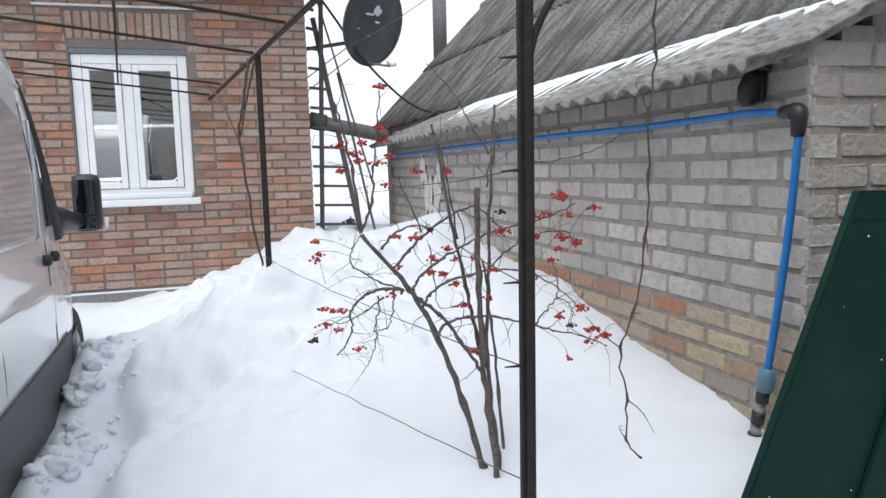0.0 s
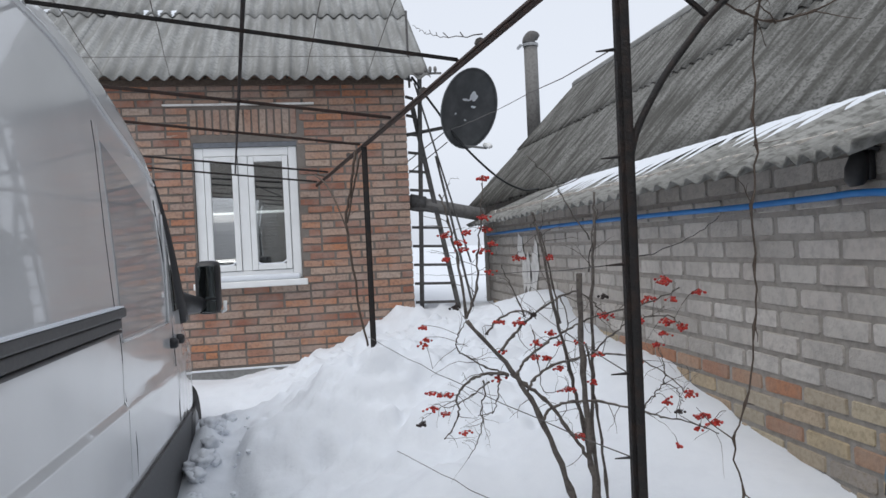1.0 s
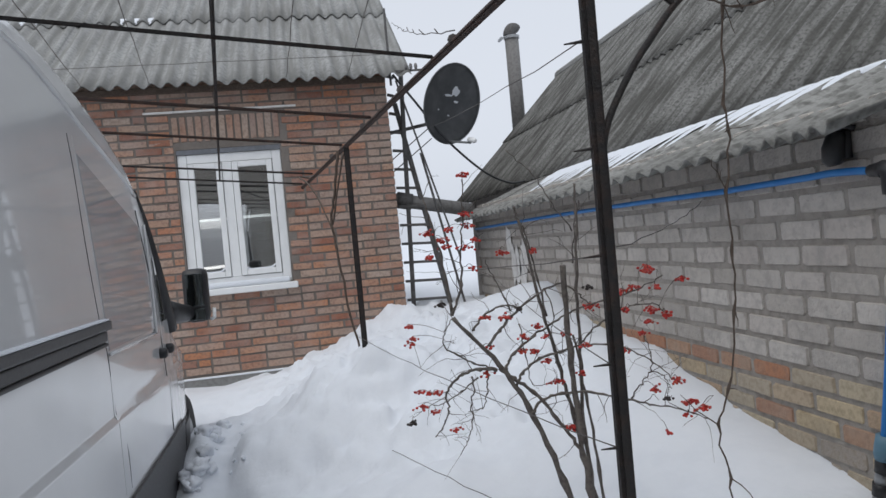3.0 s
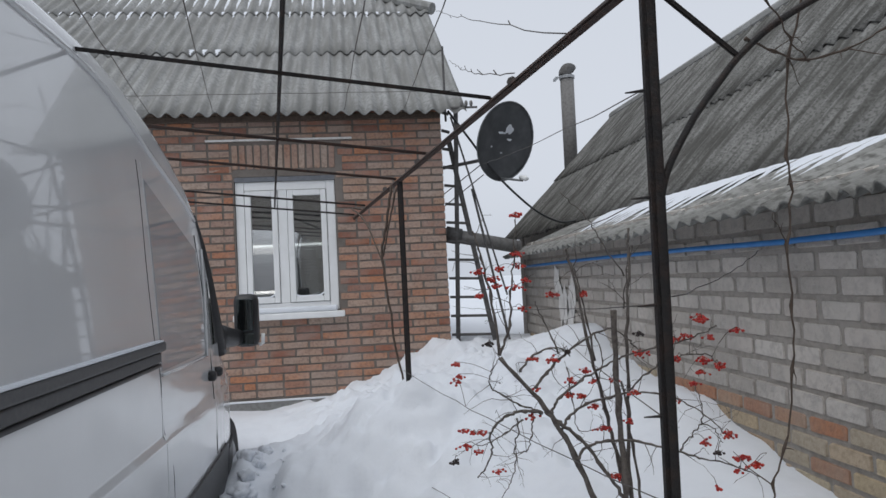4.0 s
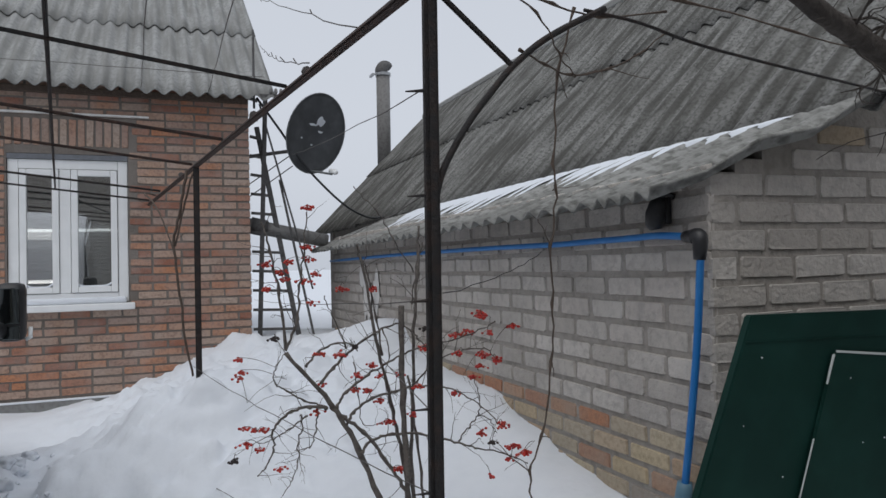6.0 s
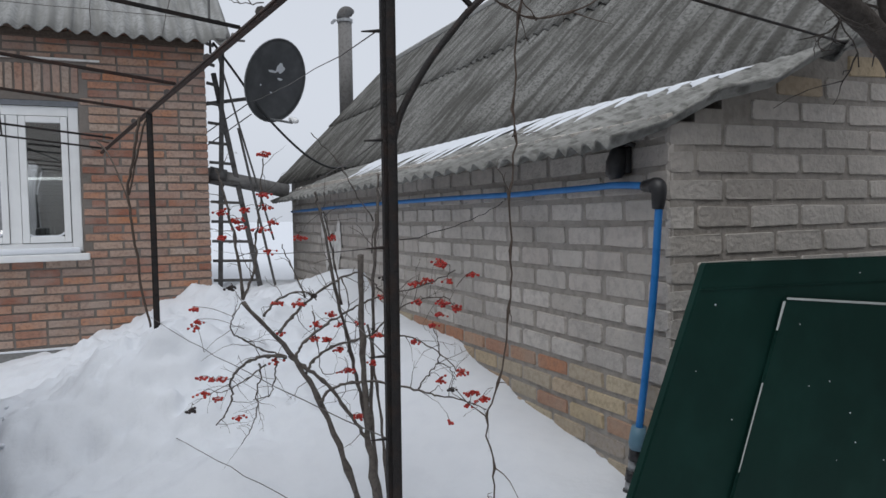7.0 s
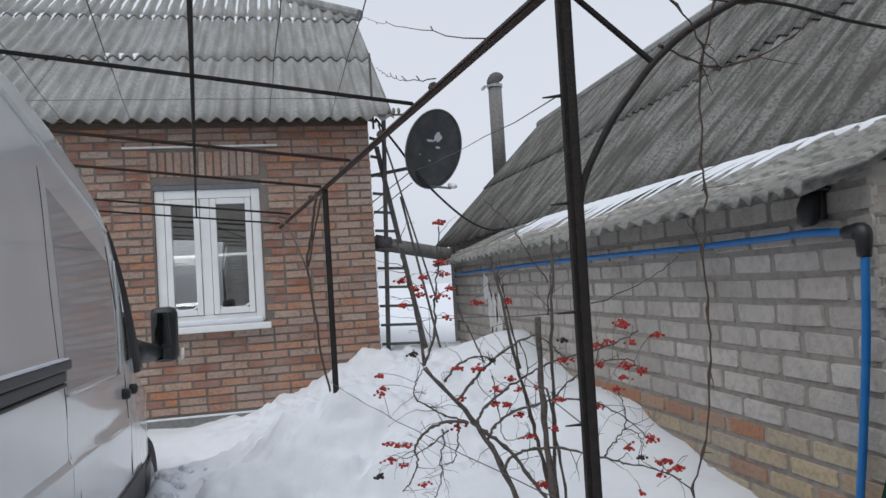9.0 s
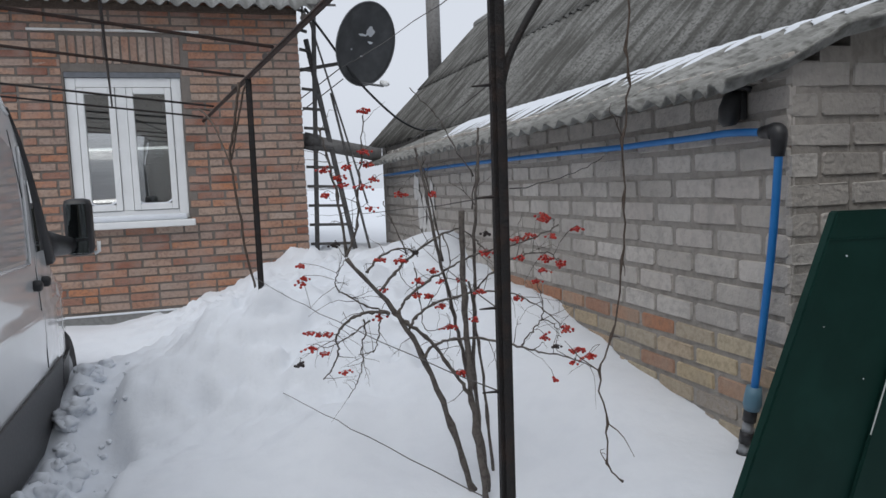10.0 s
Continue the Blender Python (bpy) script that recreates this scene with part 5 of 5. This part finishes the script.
    # drooping fruit: low and inner, outer, upper
    for spots, mat in ((((0.326, 1.286, 1.12, 0.6), (0.336, 1.247, 1.12, 0.6), (0.334, 1.230, 1.12, 0.5), (0.574, 1.288, 1.12, 1.0), (0.634, 1.281, 1.12, 1.0), (0.698, 1.214, 1.12, 0.9), (0.744, 1.241, 1.12, 0.8), (0.763, 1.205, 1.12, 0.6), (0.685, 1.167, 1.12, 1.0), (0.724, 1.162, 1.12, 1.1), (0.767, 1.126, 1.12, 0.9), (0.580, 1.192, 1.12, 0.6), (0.565, 1.108, 1.12, 0.6), (0.792, 1.057, 1.12, 1.2), (0.830, 0.902, 1.11, 1.2), (0.347, 1.032, 1.12, 0.8), (0.342, 1.077, 1.12, 0.5), (0.374, 1.071, 1.12, 0.6), (0.399, 1.070, 1.12, 0.7)), BERRY),
                       (((0.387, 1.011, 1.12, 0.5), (0.446, 0.946, 1.12, 0.7), (0.930, 1.288, 1.09, 1.1), (0.898, 1.164, 1.09, 0.8), (0.833, 1.204, 1.12, 0.5), (0.875, 1.074, 1.10, 0.6), (1.038, 1.326, 1.05, 0.8), (1.083, 1.335, 1.04, 1.0), (1.160, 1.330, 1.01, 0.8), (1.136, 1.389, 1.02, 1.0), (1.260, 1.350, 0.98, 1.0), (1.138, 1.260, 1.01, 1.2), (1.052, 1.266, 1.04, 0.9), (1.190, 1.236, 1.00, 1.1), (1.128, 1.217, 1.02, 0.9), (1.102, 1.181, 1.02, 0.6), (1.032, 1.131, 1.05, 0.6), (1.127, 0.991, 1.01, 0.9), (1.210, 1.015, 0.98, 1.1), (1.256, 0.935, 0.96, 1.2), (1.298, 0.912, 0.95, 1.2), (1.160, 0.840, 0.99, 0.4), (1.238, 0.890, 0.97, 0.4)), BERRY),
                       (((0.542, 1.745, 1.14, 1.2), (0.537, 1.621, 1.14, 1.0), (0.548, 1.582, 1.14, 0.7), (0.413, 1.569, 1.14, 1.0), (0.478, 1.575, 1.14, 0.8), (0.458, 1.543, 1.14, 1.0), (0.410, 1.493, 1.14, 0.8), (0.464, 1.521, 1.14, 0.8), (0.527, 1.516, 1.14, 0.9), (0.562, 1.538, 1.14, 0.8), (0.641, 1.487, 1.14, 0.9), (0.749, 1.486, 1.14, 1.0), (0.548, 1.445, 1.14, 0.6), (1.140, 1.399, 0.97, 1.0)), BERRY),
                       (((1.171, 0.955, 0.99, 0.7), (0.928, 1.349, 1.09, 0.7), (0.687, 1.304, 1.12, 0.7), (0.440, 1.343, 1.12, 0.7), (0.312, 0.987, 1.12, 0.7)), DARKBERRY)):
        for x, z, k, size in spots:
            p = at_bush(x, z + 0.012, k)
            cluster(p, rnd, b, mat, size)
            near = min(tips + ends, key=lambda q: (q - p).length)
            if 0.006 < (near - p).length < 0.25:
                bm = bmesh.new()
                tube(bm, spline([near, near.lerp(p, 0.5) + Vector((0, 0, 0.008)), p], 4), 0.0011, 4)
                part("twig", bm, VINE, b)


bush()


# ---- grape vines on the pergola ----
def vine(name, lines, label, seed, knots=True):
    rnd = random.Random(seed)
    v = thing(name, lines[0][0][0], label, "vine", "grape vines")
    for pts, r0, r1 in lines:
        line = spline(pts, 5)
        n = len(line) - 1
        bm = bmesh.new()
        rad = [(r0 + (r1 - r0) * i / n) * (2.0 if knots and i % 5 == 0 else 1.0) for i in range(n + 1)]
        tube(bm, [q + Vector((rnd.gauss(0, 0.0025), rnd.gauss(0, 0.003), 0)) for q in line], rad, 6)
        for i in range(5, n, 5):
            if rnd.random() < 0.5:
                d = Vector((rnd.gauss(0, 1), rnd.gauss(0, 0.5), rnd.gauss(0.2, 0.5)))
                twig(bm, line[i], d, rnd.uniform(0.03, 0.13), 0.0018, rnd, 0.3, None, 1)
        part("cane", bm, VINE, v, smooth=True)


vine("grape_vine", [([(1.09, 1.58, 2.20), (1.05, 1.6, 2.04), (1.03, 1.6, 1.81), (1.035, 1.6, 1.75), (1.016, 1.6, 1.606), (1.018, 1.6, 1.465), (1.012, 1.6, 1.321), (0.977, 1.6, 1.144), (0.94, 1.6, 1.066), (0.964, 1.6, 0.934), (0.958, 1.6, 0.838), (0.997, 1.6, 0.786)], 0.0026, 0.0019)],
     "thin bare grape cane hanging from the pergola arch", 4)
vine("grape_vine", [([(0.92, 1.55, 2.07), (1.0, 1.58, 2.05), (1.09, 1.6, 2.035), (1.20, 1.6, 2.06), (1.30, 1.6, 2.11), (1.38, 1.6, 2.17)], 0.0028, 0.0018),
                    ([(0.80, 1.5, 2.22), (0.95, 1.52, 2.15), (1.03, 1.56, 2.075), (1.10, 1.6, 2.03)], 0.0025, 0.0016),
                    ([(0.86, 1.5, 2.20), (1.0, 1.54, 2.185), (1.15, 1.56, 2.175), (1.35, 1.56, 2.21)], 0.003, 0.002),
                    ([(1.10, 1.56, 2.24), (1.4, 1.54, 2.235), (1.75, 1.53, 2.19), (2.1, 1.5, 2.13)], 0.003, 0.002)],
     "tangle of bare grape canes round the pergola arch", 9)
vine("grape_vine", [([(0.28, 4.72, 2.18), (0.24, 4.75, 1.95), (0.20, 4.8, 1.75), (0.22, 4.78, 1.55), (0.25, 4.76, 1.2), (0.30, 4.74, 0.9)], 0.009, 0.007),
                    ([(0.31, 4.70, 2.16), (0.26, 4.75, 1.95), (0.21, 4.8, 1.72)], 0.006, 0.006),
                    ([(0.10, 6.5, 2.2), (0.02, 6.0, 2.16), (0.10, 5.2, 2.0), (0.20, 4.82, 1.7)], 0.007, 0.005)],
     "old brown grape stem climbing the far pergola post", 11, False)


def side_tree():
    t = thing("tree", (2.75, 1.15, 0.3), "dark bare forked tree limb beside the shed", "tree")
    for name, pts, r0, r1 in (("trunk", [(2.85, 1.0, 0.2), (2.78, 1.05, 0.8), (2.55, 1.15, 1.35), (2.2, 1.2, 1.66), (2.0, 1.2, 1.785), (1.867, 1.2, 1.882)], 0.07, 0.034),
                              ("limb", [(1.88, 1.2, 1.875), (1.776, 1.2, 1.963), (1.639, 1.2, 2.035), (1.547, 1.2, 2.072), (1.451, 1.2, 2.114), (1.25, 1.2, 2.22)], 0.030, 0.020),
                              ("limb", [(1.86, 1.2, 1.885), (1.847, 1.2, 1.915), (1.809, 1.2, 2.037), (1.783, 1.2, 2.158), (1.76, 1.2, 2.45)], 0.019, 0.012),
                              ("limb", [(2.15, 1.2, 1.69), (2.05, 1.22, 2.0), (1.93, 1.25, 2.18), (1.85, 1.25, 2.4)], 0.022, 0.014)):
        rnd = random.Random(len(pts) + int(r0 * 1000))
        bm = bmesh.new()
        line = spline(pts, 6)
        n = len(line) - 1
        tube(bm, line, [(r0 + (r1 - r0) * i / n) * (1 + 0.06 * math.sin(i * 1.7)) for i in range(n + 1)], 12)
        for i in range(4, n):
            if rnd.random() < 0.45 and name == "limb":
                twig(bm, line[i], Vector((rnd.gauss(0, 1), rnd.gauss(0, 0.4), rnd.gauss(0.4, 0.6))), rnd.uniform(0.15, 0.4), 0.004, rnd, 0.2)
        part(name, bm, DARKBARK, t, smooth=True)


side_tree()
